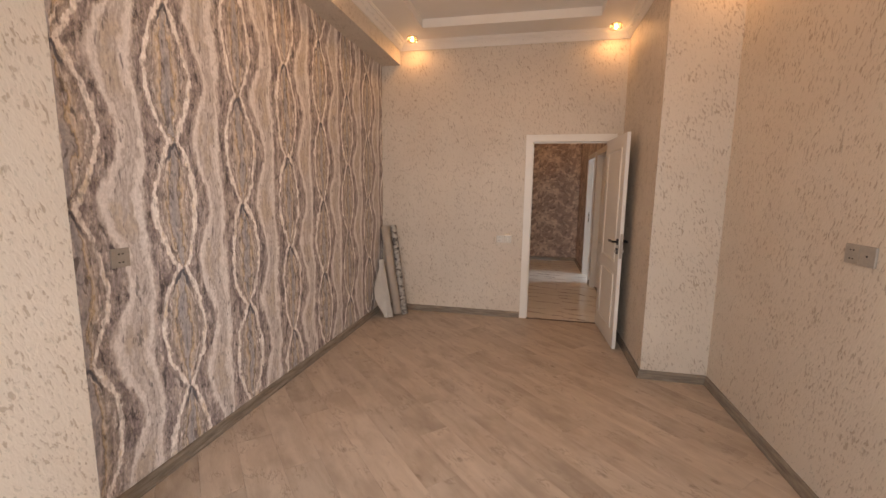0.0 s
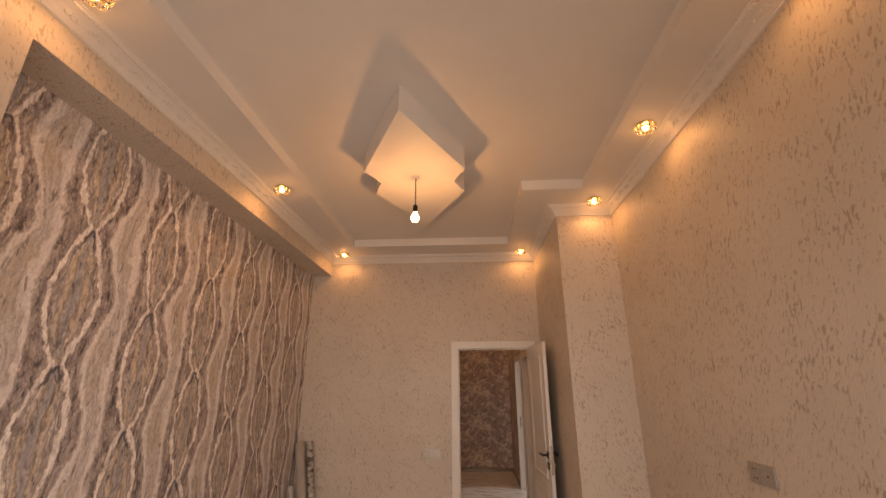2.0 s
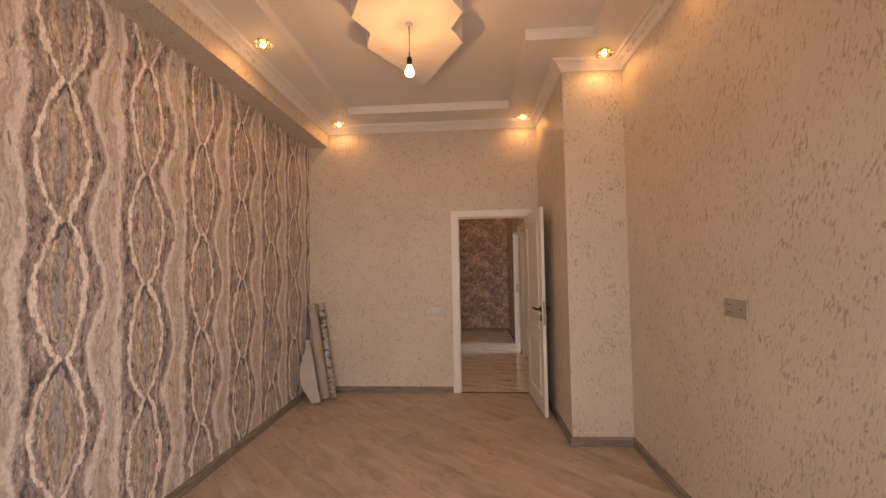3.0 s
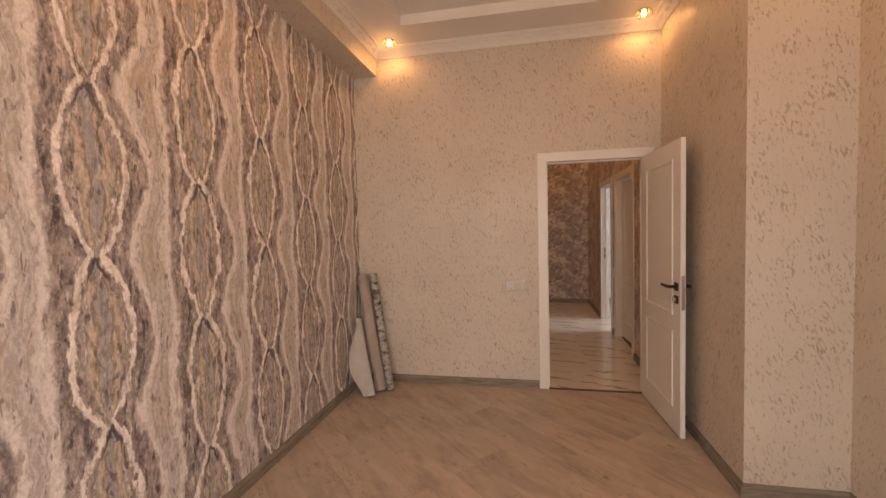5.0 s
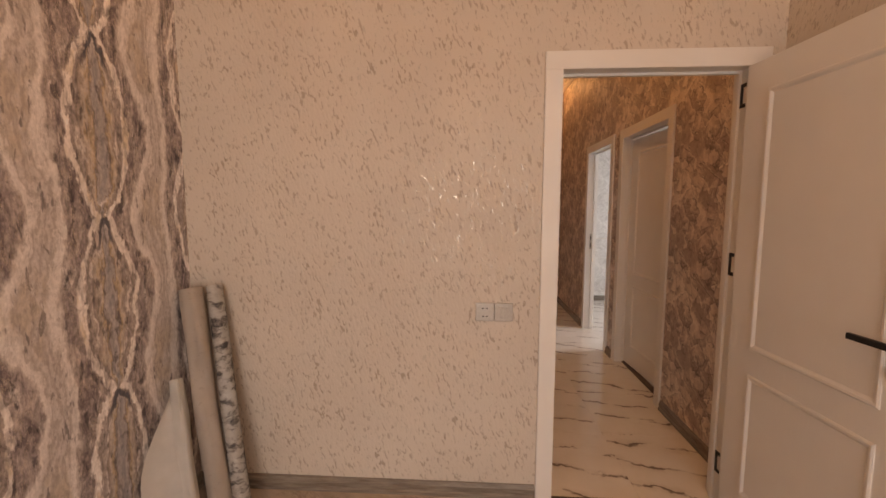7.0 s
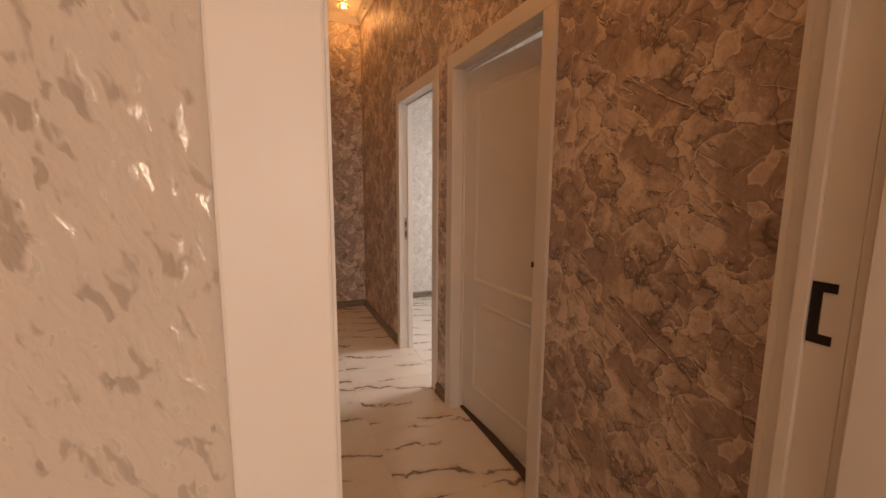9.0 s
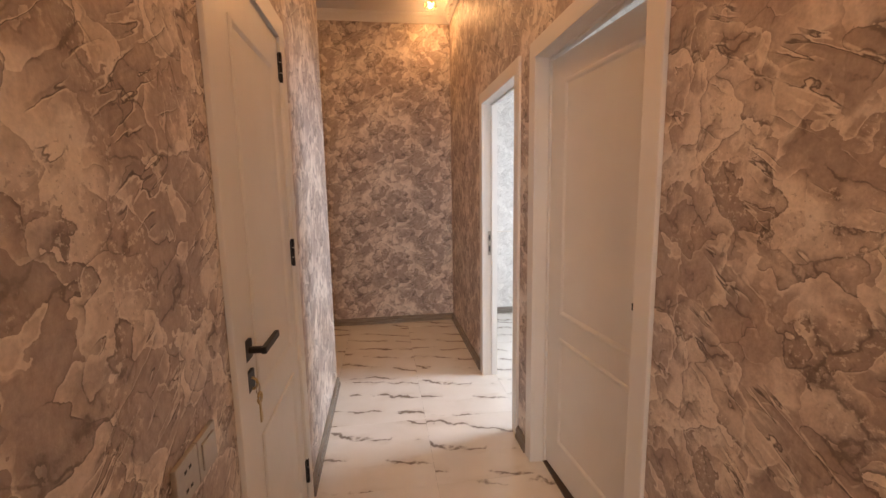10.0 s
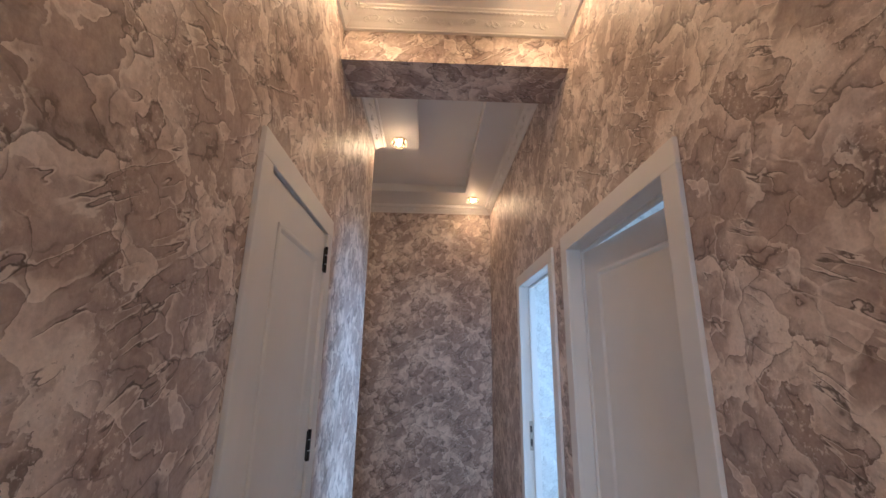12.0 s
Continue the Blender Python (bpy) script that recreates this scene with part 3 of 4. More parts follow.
def sweep(loop, profile, closed=True):
    """A profile of (inward, z) swept round a plan polyline whose inside lies on its left, with mitred corners."""
    bm = bmesh.new()
    n = len(loop)
    rings = []
    for i in range(n):
        p = Vector(loop[i])
        a = (p - Vector(loop[i - 1])) if (closed or i) else None
        b = (Vector(loop[(i + 1) % n]) - p) if (closed or i < n - 1) else None
        a, b = a or b, b or a
        na, nb = Vector((-a.y, a.x)).normalized(), Vector((-b.y, b.x)).normalized()
        mit = (na + nb) / (1 + na.dot(nb))
        rings.append([bm.verts.new((*(p + mit * o), z)) for o, z in profile])
    k = len(profile)
    for i in range(n if closed else n - 1):
        r, s = rings[i], rings[(i + 1) % n]
        for j in range(k):
            bm.faces.new((r[j], r[(j + 1) % k], s[(j + 1) % k], s[j]))
    if not closed:
        bm.faces.new(rings[0])
        bm.faces.new(rings[-1][::-1])
    return bm


def tube(path, radius, sides=8, bm=None):
    """A round tube along 3D points; radius is one number or one for each point."""
    bm = bm or bmesh.new()
    rad = radius if isinstance(radius, (list, tuple)) else [radius] * len(path)
    pts = [Vector(p) for p in path]
    rings = []
    for i, p in enumerate(pts):
        d = (pts[min(i + 1, len(pts) - 1)] - pts[max(i - 1, 0)]).normalized()
        q = d.to_track_quat("Z", "Y")
        rings.append([bm.verts.new(p + q @ Vector((math.cos(2 * math.pi * j / sides) * rad[i], math.sin(2 * math.pi * j / sides) * rad[i], 0))) for j in range(sides)])
    for r, s in zip(rings, rings[1:]):
        for j in range(sides):
            bm.faces.new((r[j], r[(j + 1) % sides], s[(j + 1) % sides], s[j]))
    bm.faces.new(rings[0][::-1])
    bm.faces.new(rings[-1])
    return bm


def lathe(profile, sides=20, bm=None, at=(0, 0, 0)):
    bm = bm or bmesh.new()
    rings = []
    for r, z in profile:
        rings.append([bm.verts.new((at[0] + r * math.cos(2 * math.pi * j / sides), at[1] + r * math.sin(2 * math.pi * j / sides), at[2] + z)) for j in range(sides)])
    for r, s in zip(rings, rings[1:]):
        for j in range(sides):
            bm.faces.new((r[j], r[(j + 1) % sides], s[(j + 1) % sides], s[j]))
    bm.faces.new(rings[0])
    bm.faces.new(rings[-1])
    return bm


# ---- large structure ----
XE, XC, YC = 3.19, 2.705, -1.385          # bedroom east wall, column face, column front
CW, CE, HN = 1.61, 2.725, 4.41            # corridor west and east faces, hall north face
TOP = 3.4

structure("wall_west", box(-0.12, -3.715, 0, 0, 0, TOP), AGATE, "agate patterned feature wallpaper in a shallow wall niche", "wall")
structure("wall_pier", box(-0.12, -6.12, 0, 0.228, -3.715, TOP), BEIGE, "cream flecked wallpaper pier beside the niche", "wall")
structure("wall_bulkhead", box(0, -3.715, 2.903, 0.228, 0, TOP), BEIGE, "papered bulkhead beam over the feature wall", "beam")
structure("wall_north", boxes(bmesh.new(), (-0.12, 0, 0, 1.752, 0.05, TOP), (2.587, 0, 0, 3.31, 0.05, TOP), (1.752, 0, 2.045, 2.587, 0.05, TOP)),
          BEIGE, "cream flecked wallpaper wall around the doorway", "wall")
structure("wall_column", box(XC, YC, 0, 3.31, 0, TOP), BEIGE, "papered column projecting beside the door", "wall")
structure("wall_east", boxes(bmesh.new(), (XE, -4.85, 0, 3.31, YC, TOP), (XE, -6.12, 0, 3.31, -5.95, TOP), (XE, -5.95, 0, 3.31, -4.85, 0.35), (XE, -5.95, 2.45, 3.31, -4.85, TOP)),
          BEIGE, "cream flecked wallpaper side wall with a tall window", "wall")
structure("wall_south", boxes(bmesh.new(), (0.228, -6.12, 0, 0.75, -6, TOP), (2.65, -6.12, 0, XE, -6, TOP), (0.75, -6.12, 0, 2.65, -6, 0.35), (0.75, -6.12, 2.45, 2.65, -6, TOP)),
          BEIGE, "cream papered window wall", "wall")
structure("wall_corridor_south", boxes(bmesh.new(), (CW - 0.1, 0.05, 0, 1.752, 0.1, TOP), (2.587, 0.05, 0, CE + 0.1, 0.1, TOP), (1.752, 0.05, 2.045, 2.587, 0.1, TOP)),
          STONE, "stone patterned corridor wallpaper round a doorway", "wall")
structure("wall_corridor_west", boxes(bmesh.new(), (CW - 0.1, 0.1, 0, CW, 1.055, TOP), (CW - 0.1, 1.755, 0, CW, 2.97, TOP), (CW - 0.1, 1.055, 2.045, CW, 1.755, TOP)),
          STONE, "stone patterned corridor wallpaper round a white door", "wall")
structure("wall_corridor_east", boxes(bmesh.new(), (CE, 0.1, 0, CE + 0.1, 1.045, TOP), (CE, 1.911, 0, CE + 0.1, 2.19, TOP), (CE, 2.975, 0, CE + 0.1, HN, TOP),
          (CE, 1.045, 2.045, CE + 0.1, 1.911, TOP), (CE, 2.19, 2.045, CE + 0.1, 2.975, TOP)), STONE, "stone patterned corridor wallpaper with two doorways", "wall")
structure("wall_hall_north", box(-1.6, HN, 0, CE + 0.1, HN + 0.12, TOP), STONE, "stone patterned wallpaper end wall", "wall")
structure("wall_hall_south", box(-1.6, 2.87, 0, CW - 0.1, 2.97, TOP), STONE, "stone patterned wallpaper hall wall", "wall")
structure("wall_hall_west", box(-1.7, 2.87, 0, -1.6, HN + 0.12, TOP), STONE, "stone patterned wallpaper hall side", "wall")
structure("wall_beam", box(CW, 1.73, 2.905, CE, 2.03, TOP), STONE, "papered beam crossing the corridor", "beam")
# the far room and the wash room behind the corridor's doors
structure("wall_far_room", boxes(bmesh.new(), (CE + 0.1, 4.53, 0, 5.32, 4.65, TOP), (CE + 0.1, 1.98, 0, 5.2, 2.06, TOP),
          (5.2, 1.98, 0, 5.32, 2.15, TOP), (5.2, 3.05, 0, 5.32, 4.53, TOP), (5.2, 2.15, 0, 5.32, 3.05, 1.0), (5.2, 2.15, 2.5, 5.32, 3.05, TOP)),
          PALE, "pale patterned wallpaper of the bright far room", "wall")
structure("wall_wash_room", boxes(bmesh.new(), (CE + 0.1, 0.0, 0, 4.5, 0.1, TOP), (CE + 0.1, 1.92, 0, 4.5, 1.98, TOP),
          (4.5, 0.0, 0, 4.6, 0.7, TOP), (4.5, 1.3, 0, 4.6, 1.98, TOP), (4.5, 0.7, 0, 4.6, 1.3, 1.65), (4.5, 0.7, 2.15, 4.6, 1.3, TOP)),
          PALE, "pale wall of the room behind the ajar door", "wall")
structure("ground", box(-2.2, -6.6, -0.30, 5.9, 5.2, -0.02), CONCRETE, "grey screed slab under the floors", "floor")
structure("ceiling_slab", box(-2.2, -6.6, TOP, 5.9, 5.2, TOP + 0.2), CONCRETE, "concrete slab above the ceilings", "ceiling")

# bedroom ceiling: lowered band round a stepped tray
BT = 3.225
structure("ceiling_bedroom", boxes(bmesh.new(), (0.0, -6.0, BT, XE, 0, BT + 0.1),
          (0.0, -0.41, SPOT_Z, XE, 0, BT), (0.0, -6.0, SPOT_Z, 0.60, -0.41, BT), (2.36, -1.765, SPOT_Z, XE, -0.41, BT),
          (2.857, -6.0, SPOT_Z, XE, -1.765, BT), (0.60, -6.0, SPOT_Z, 2.857, -4.3, BT)), PLASTER, "white stepped plasterboard tray ceiling", "ceiling")
HT = 3.24
structure("ceiling_corridor", boxes(bmesh.new(), (CW, 0.1, HT, CE, 1.73, HT + 0.1), (CW, 0.1, HALL_Z, 1.95, 1.73, HT), (2.38, 0.1, HALL_Z, CE, 1.73, HT),
          (1.95, 0.1, HALL_Z, 2.38, 0.5, HT), (1.95, 1.33, HALL_Z, 2.38, 1.73, HT)), PLASTER, "white corridor ceiling with a raised panel", "ceiling")
structure("ceiling_hall", boxes(bmesh.new(), (-1.6, 2.97, HT, CE, HN, HT + 0.1), (CW, 2.03, HT, CE, 2.97, HT + 0.1),
          (CW, 2.03, HALL_Z, 1.95, 2.97, HT), (2.41, 2.03, HALL_Z, CE, HN, HT), (1.95, 2.03, HALL_Z, 2.41, 2.3, HT),
          (-1.6, 3.97, HALL_Z, 2.41, HN, HT), (-1.6, 2.97, HALL_Z, 1.95, 3.09, HT), (-1.6, 3.09, HALL_Z, -1.2, 3.97, HT)), PLASTER, "white hall ceiling with a stepped recess", "ceiling")
structure("ceiling_far_rooms", boxes(bmesh.new(), (CE + 0.1, 2.06, 3.15, 5.2, 4.53, 3.25), (CE + 0.1, 0.1, 2.75, 4.5, 1.92, 2.85)), PLASTER, "plain white ceiling", "ceiling")

# diamond shaped ceiling panel over the bulb
DX, DY, DZ = 1.54, -2.12, 3.057
bm = bmesh.new()
outline = [(0, -0.86), (0.355, -0.185), (0.275, 0.0), (0.347, 0.18), (0, 0.86), (-0.347, 0.18), (-0.275, 0.0), (-0.355, -0.185)]
low = [bm.verts.new((DX + a, DY + b, DZ)) for a, b in outline]
top = [bm.verts.new((DX + a, DY + b, BT)) for a, b in outline]
bm.faces.new(low)
bm.faces.new(top)
for i in range(8):
    bm.faces.new((low[i], low[(i + 1) % 8], top[(i + 1) % 8], top[i]))
structure("ceiling_diamond", bm, PLASTER, "white double diamond plasterboard drop in the tray", "ceiling")


# ---- crown mouldings with pressed scrolls ----
def crown(name, loop, z, closed=True, size=1.0, rich=True, label="white crown moulding with pressed scrolls"):
    s = size
    prof = [(0.0, z), (0.092 * s, z), (0.092 * s, z - 0.010 * s), (0.083 * s, z - 0.013 * s), (0.080 * s, z - 0.020 * s), (0.071 * s, z - 0.022 * s),
            (0.050 * s, z - 0.036 * s), (0.030 * s, z - 0.058 * s), (0.019 * s, z - 0.075 * s), (0.014 * s, z - 0.080 * s), (0.014 * s, z - 0.089 * s), (0.0, z - 0.092 * s)]
    ob = structure(name, sweep(loop, prof, closed), PLASTER, label, "moulding")
    if not rich:
        return ob
    bm = bmesh.new()
    n = len(loop)
    for i in range(n if closed else n - 1):
        a, b = Vector(loop[i]), Vector(loop[(i + 1) % n])
        along = (b - a)
        length = along.length
        along.normalize()
        inw = Vector((-along.y, along.x))
        count = max(1, int((length - 0.16) / 0.115))
        for j in range(count):
            t = 0.08 + (length - 0.16) * (j + 0.5) / count
            flip = 1 if j % 2 else -1
            def spot(e, h):
                p2 = a + along * (t + e * s) + inw * (0.040 * s + h * 0.62 * s + 0.003)
                return (p2.x, p2.y, z - 0.049 * s + h * 0.62 * s - 0.003)

            def scroll(e0, h0, size2, start, turn, thick):
                path, rad = [], []
                for q in range(10):
                    f = q / 9
                    ang = start + turn * f
                    r = size2 * (1 - 0.75 * f)
                    path.append(spot(e0 + math.cos(ang) * r, h0 + math.sin(ang) * r * 0.8))
                    rad.append(thick * s * (1 - 0.5 * f))
                tube(path, rad, 5, bm)

            scroll(-0.020, 0.004 * flip, 0.026, 0.3, flip * 5.2, 0.0065)
            scroll(0.026, -0.006 * flip, 0.020, 2.6, -flip * 4.6, 0.0055)
            tube([spot(-0.045 + 0.03 * q / 3, flip * (0.012 - 0.02 * (q / 3) ** 2)) for q in range(4)], [0.003 * s, 0.006 * s, 0.005 * s, 0.002 * s], 5, bm)
            tube([spot(0.012 + 0.03 * q / 3, flip * (0.014 - 0.018 * (q / 3) ** 2)) for q in range(4)], [0.002 * s, 0.005 * s, 0.006 * s, 0.002 * s], 5, bm)
        beads = int(length / 0.022)
        for j in range(0, beads):
            t = (j + 0.5) / beads
            p2 = a + along * (t * length) + inw * 0.077 * s
            boxes(bm, (p2.x - 0.0055, p2.y - 0.0055, z - 0.026 * s, p2.x + 0.0055, p2.y + 0.0055, z - 0.015 * s)) if min(t, 1 - t) * length > 0.09 else None
    part("ornament", bm, PLASTER, ob)
    return ob


crown("trim_crown_bedroom", [(0.228, 0), (0.228, -6.0), (XE, -6.0), (XE, YC), (XC, YC), (XC, 0)], SPOT_Z, size=0.93)
crown("trim_crown_corridor", [(CW, 1.73), (CW, 0.1), (CE, 0.1), (CE, 1.73)], HALL_Z, size=0.95)
crown("trim_crown_hall", [(CE, 2.03), (CE, HN), (-1.6, HN), (-1.6, 2.97), (CW, 2.97), (CW, 2.03)], HALL_Z, size=0.85)


# ---- skirting boards ----
def skirting(name, loop, closed=False, material=None, label="grey-brown wood effect skirting board"):
    prof = [(0.0, 0.0), (0.022, 0.0), (0.022, 0.018), (0.017, 0.024), (0.017, 0.052), (0.012, 0.060), (0.007, 0.068), (0.0, 0.070)]
    return structure(name, sweep(loop, prof, closed), material or SKIRT, label, "skirting")


skirting("baseboard_bedroom_1", [(1.69, 0), (0, 0), (0, -3.715), (0.228, -3.715), (0.228, -6.0), (XE, -6.0), (XE, YC), (XC, YC), (XC, 0), (2.648, 0)])
skirting("baseboard_corridor_1", [(CW, 0.99), (CW, 0.1), (1.69, 0.1)])
skirting("baseboard_corridor_2", [(2.648, 0.1), (CE, 0.1), (CE, 0.965)])
skirting("baseboard_corridor_3", [(CE, 1.978), (CE, 2.13)])
skirting("baseboard_hall_1", [(CE, 3.05), (CE, HN), (-1.6, HN), (-1.6, 2.97), (CW, 2.97), (CW, 1.825)])
skirting("baseboard_far_room_1", [(5.2, 2.06), (5.2, 4.53), (CE + 0.1, 4.53), (CE + 0.1, 3.05)])


# ---- doors ----
def casing(name, m, width, height, depth, label, sides=(-1, 1)):
    """Lining and flat architraves round an opening: x across, y through the wall from 0 to depth, z up."""
    ob = tagged(new(name), label, "door frame", kind="structure")
    ob.matrix_world = m
    h = width / 2
    lin = bmesh.new()
    boxes(lin, (-h - 0.02, 0.0, 0, -h, depth, height + 0.02), (h, 0.0, 0, h + 0.02, depth, height + 0.02), (-h, 0.0, height, h, depth, height + 0.02))
    part("lining", lin, PAINT, ob)
    st = bmesh.new()
    yy = depth * 0.55
    boxes(st, (-h, yy, 0, -h + 0.012, yy + 0.02, height), (h - 0.012, yy, 0, h, yy + 0.02, height), (-h + 0.012, yy, height - 0.012, h - 0.012, yy + 0.02, height))
    part("door_stop", st, PAINT, ob)
    for s in sides:
        y0, y1 = (-0.015, 0.0) if s < 0 else (depth, depth + 0.015)
        part("architrave", box(-h - 0.078, y0, 0, -h + 0.0, y1, height, 0.003), PAINT, ob)
        part("architrave", box(h - 0.0, y0, 0, h + 0.078, y1, height, 0.003), PAINT, ob)
        part("architrave", box(-h - 0.078, y0, height, h + 0.078, y1, height + 0.078, 0.003), PAINT, ob)
    return ob


def leaf(name, m, width, height, label, panels, handle=True, keys=False, plate=True, hinges=True, thick=0.04, grip=0.06, hz=1.02):
    """A panelled door leaf hinged along z at its origin: it spans x from 0 to width, y from 0 to thick."""
    ob = thing(name, m, label, "door")
    part("slab", box(0, 0.004, 0, width, thick - 0.004, height, 0.002), PAINT, ob)
    for px0, px1, pz0, pz1 in panels:
        for y0, y1 in ((-0.0, 0.004), (thick - 0.004, thick)):
            face = bmesh.new()
            fr = 0.024
            z0, z1 = pz0, pz1
            out = -0.008 if y0 <= 0 else 0.008
            yb = 0.004 if y0 <= 0 else thick - 0.004
            loop = [(px0, pz0), (px1, pz0), (px1, pz1), (px0, pz1)]
            prof = [(0.0, 0.0), (0.0, 0.5), (0.006, 1.0), (0.014, 0.85), (0.020, 0.35), (fr, 0.0)]
            rings = []
            for i, (cx, cz) in enumerate(loop):
                sx, sz = (1 if i in (0, 3) else -1), (1 if i in (0, 1) else -1)
                rings.append([face.verts.new((cx + sx * o, yb + out * k, cz + sz * o)) for o, k in prof])
            for i in range(4):
                r, s = rings[i], rings[(i + 1) % 4]
                for j in range(len(prof) - 1):
                    face.faces.new((r[j], r[j + 1], s[j + 1], s[j]))
            part("panel_moulding", face, PAINT, ob)
    hx = width - grip
    if handle:
        for sgn, yb in ((-1, 0.004), (1, thick - 0.004)):
            h = part("door_handle", box(hx - 0.027, min(yb, yb + sgn * 0.010), hz - 0.027, hx + 0.027, max(yb, yb + sgn * 0.010), hz + 0.027, 0.0025), BLACK, ob, "square black metal lever handle")
            part("neck", tube([(hx, yb + sgn * 0.009, hz), (hx, yb + sgn * 0.05, hz)], 0.010, 10), BLACK, h)
            part("lever", box(hx - 0.135, yb + sgn * 0.05 - 0.007, hz - 0.010, hx + 0.012, yb + sgn * 0.05 + 0.007, hz + 0.010, 0.003), BLACK, h)
            l = part("lock_rosette", box(hx - 0.027, min(yb, yb + sgn * 0.010), hz - 0.114, hx + 0.027, max(yb, yb + sgn * 0.010), hz - 0.060, 0.0025), BLACK, ob, "square black lock plate")
            if keys and sgn > 0:
                continue
            part("thumb_turn", box(hx - 0.006, min(yb + sgn * 0.009, yb + sgn * 0.026), hz - 0.101, hx + 0.010, max(yb + sgn * 0.009, yb + sgn * 0.026), hz - 0.073, 0.003), STEEL, l)
    if plate:
        pl = part("lock_plate", box(width - 0.0012, thick / 2 - 0.011, hz - 0.15, width + 0.0015, thick / 2 + 0.011, hz + 0.08, 0.0005), STEEL, ob, "long brushed steel lock face plate")
        part("latch", box(width, thick / 2 - 0.007, hz - 0.012, width + 0.009, thick / 2 + 0.007, hz + 0.012, 0.002), STEEL, pl)
        part("bolt", box(width + 0.0002, thick / 2 - 0.006, hz - 0.115, width + 0.003, thick / 2 + 0.006, hz - 0.085, 0.001), STEEL, pl)
    if hinges:
        for z in (0.19, 1.175, 1.90):
            hb = bmesh.new()
            for k0, k1 in ((-0.056, -0.021), (-0.018, 0.018), (0.021, 0.056)):
                tube([(-0.004, thick + 0.004, z + k0), (-0.004, thick + 0.004, z + k1)], 0.0075, 8, hb)
            boxes(hb, (-0.009, thick - 0.003, z - 0.05, 0.009, thick + 0.002, z + 0.05))
            part("hinge", hb, BLACK, ob, "black metal hinge")
    return ob


LEAF_PANELS = [(0.13, 0.66, 0.165, 0.705), (0.13, 0.66, 0.815, 1.885)]
casing("door_1", Matrix.Translation((2.1695, 0, 0)), 0.795, 2.022, 0.10, "white bedroom door frame with flat architraves")
# bedroom leaf: hinged at the east jamb, swung into the room a little past square
leaf("bedroom_door", pose(2.540, -0.022, 0.008, 0, 0, -86.7), 0.785, 2.008, "open white two-panel door with black lever handles", LEAF_PANELS)

casing("door_2", Matrix.Translation((CW, 1.405, 0)) @ pose(0, 0, 0, 0, 0, 90), 0.66, 2.022, 0.10, "white corridor door frame", sides=(-1,))
leaf("corridor_door", Matrix.Translation((CW - 0.034, 1.735, 0.008)) @ pose(0, 0, 0, 0, 0, -90), 0.66, 2.008, "closed white panelled door with keys hanging in the lock", [(0.11, 0.55, 0.165, 0.705), (0.11, 0.55, 0.815, 1.885)], plate=False, grip=0.036, keys=True, hz=0.997)
casing("door_3", Matrix.Translation((CE, 1.478, 0)) @ pose(0, 0, 0, 0, 0, -90), 0.836, 2.022, 0.10, "white door frame with a deep lining", sides=(-1,))
leaf("wash_room_door", Matrix.Translation((CE + 0.062, 1.892, 0.02)) @ pose(0, 0, 0, 0, 0, -90 + 4.0), 0.826, 1.985, "white two-panel door standing slightly ajar, without a handle", [(0.13, 0.70, 0.165, 0.705), (0.13, 0.70, 0.815, 1.875)], handle=False, plate=False, hinges=False)
casing("door_4", Matrix.Translation((CE, 2.5825, 0)) @ pose(0, 0, 0, 0, 0, -90), 0.745, 2.022, 0.10, "white frame of the open doorway to a bright room", sides=(-1,))

# black hinge leaves let into the bedroom door's lining
for z in (0.20, 1.16, 1.91):
    hp = thing("door_hinge", Matrix.Translation((2.567, 0.036, z)), "black hinge plate on the white door lining", "hinge", "door hinges")
    part("plate", boxes(bmesh.new(), (-0.003, 0.003, -0.052, 0.001, 0.018, 0.052), (-0.003, -0.016, 0.036, 0.001, 0.003, 0.052), (-0.003, -0.016, -0.052, 0.001, 0.003, -0.036)), BLACK, hp)


# ---- lamps ----
def downlight(x, y, z):
    ob = thing("ceiling_spotlight", Matrix.Translation((x, y, z)), "lit round crystal downlight with a gold rim in the ceiling", "ceiling light", "ceiling downlights")
    part("rim", lathe([(0.034, -0.001), (0.056, -0.001), (0.057, -0.005), (0.052, -0.010), (0.044, -0.013), (0.036, -0.010)], 24), GOLD, ob, "gold metal rim")
    for j in range(10):
        a = 2 * math.pi * j / 10
        bm = bmesh.new()
        bmesh.ops.create_icosphere(bm, subdivisions=1, radius=0.0175, matrix=pose(math.cos(a) * 0.050, math.sin(a) * 0.050, -0.026, 0, 0, math.degrees(a)) @ Matrix.Diagonal((0.8, 1, 1.25, 1)))
        part("crystal", bm, CRYSTAL, ob)
    part("reflector", lathe([(0.034, -0.004), (0.026, -0.002), (0.004, -0.001)], 18), GOLD, ob)
    part("capsule_bulb", lathe([(0.002, -0.006), (0.013, -0.008), (0.018, -0.018), (0.016, -0.030), (0.009, -0.038), (0.001, -0.041)], 14), SPOT_GLOW, ob, "glowing capsule bulb", True)
    return ob


first = downlight(*SPOTS[0], SPOT_Z)
for x, y in SPOTS[1:]:
    copy_thing(first, Matrix.Translation((x, y, SPOT_Z)))
# the two fixtures at x 0.7 are added, out of view, for the hall fill
for x, y in HALL_SPOTS:
    copy_thing(first, Matrix.Translation((x, y, HALL_Z)))

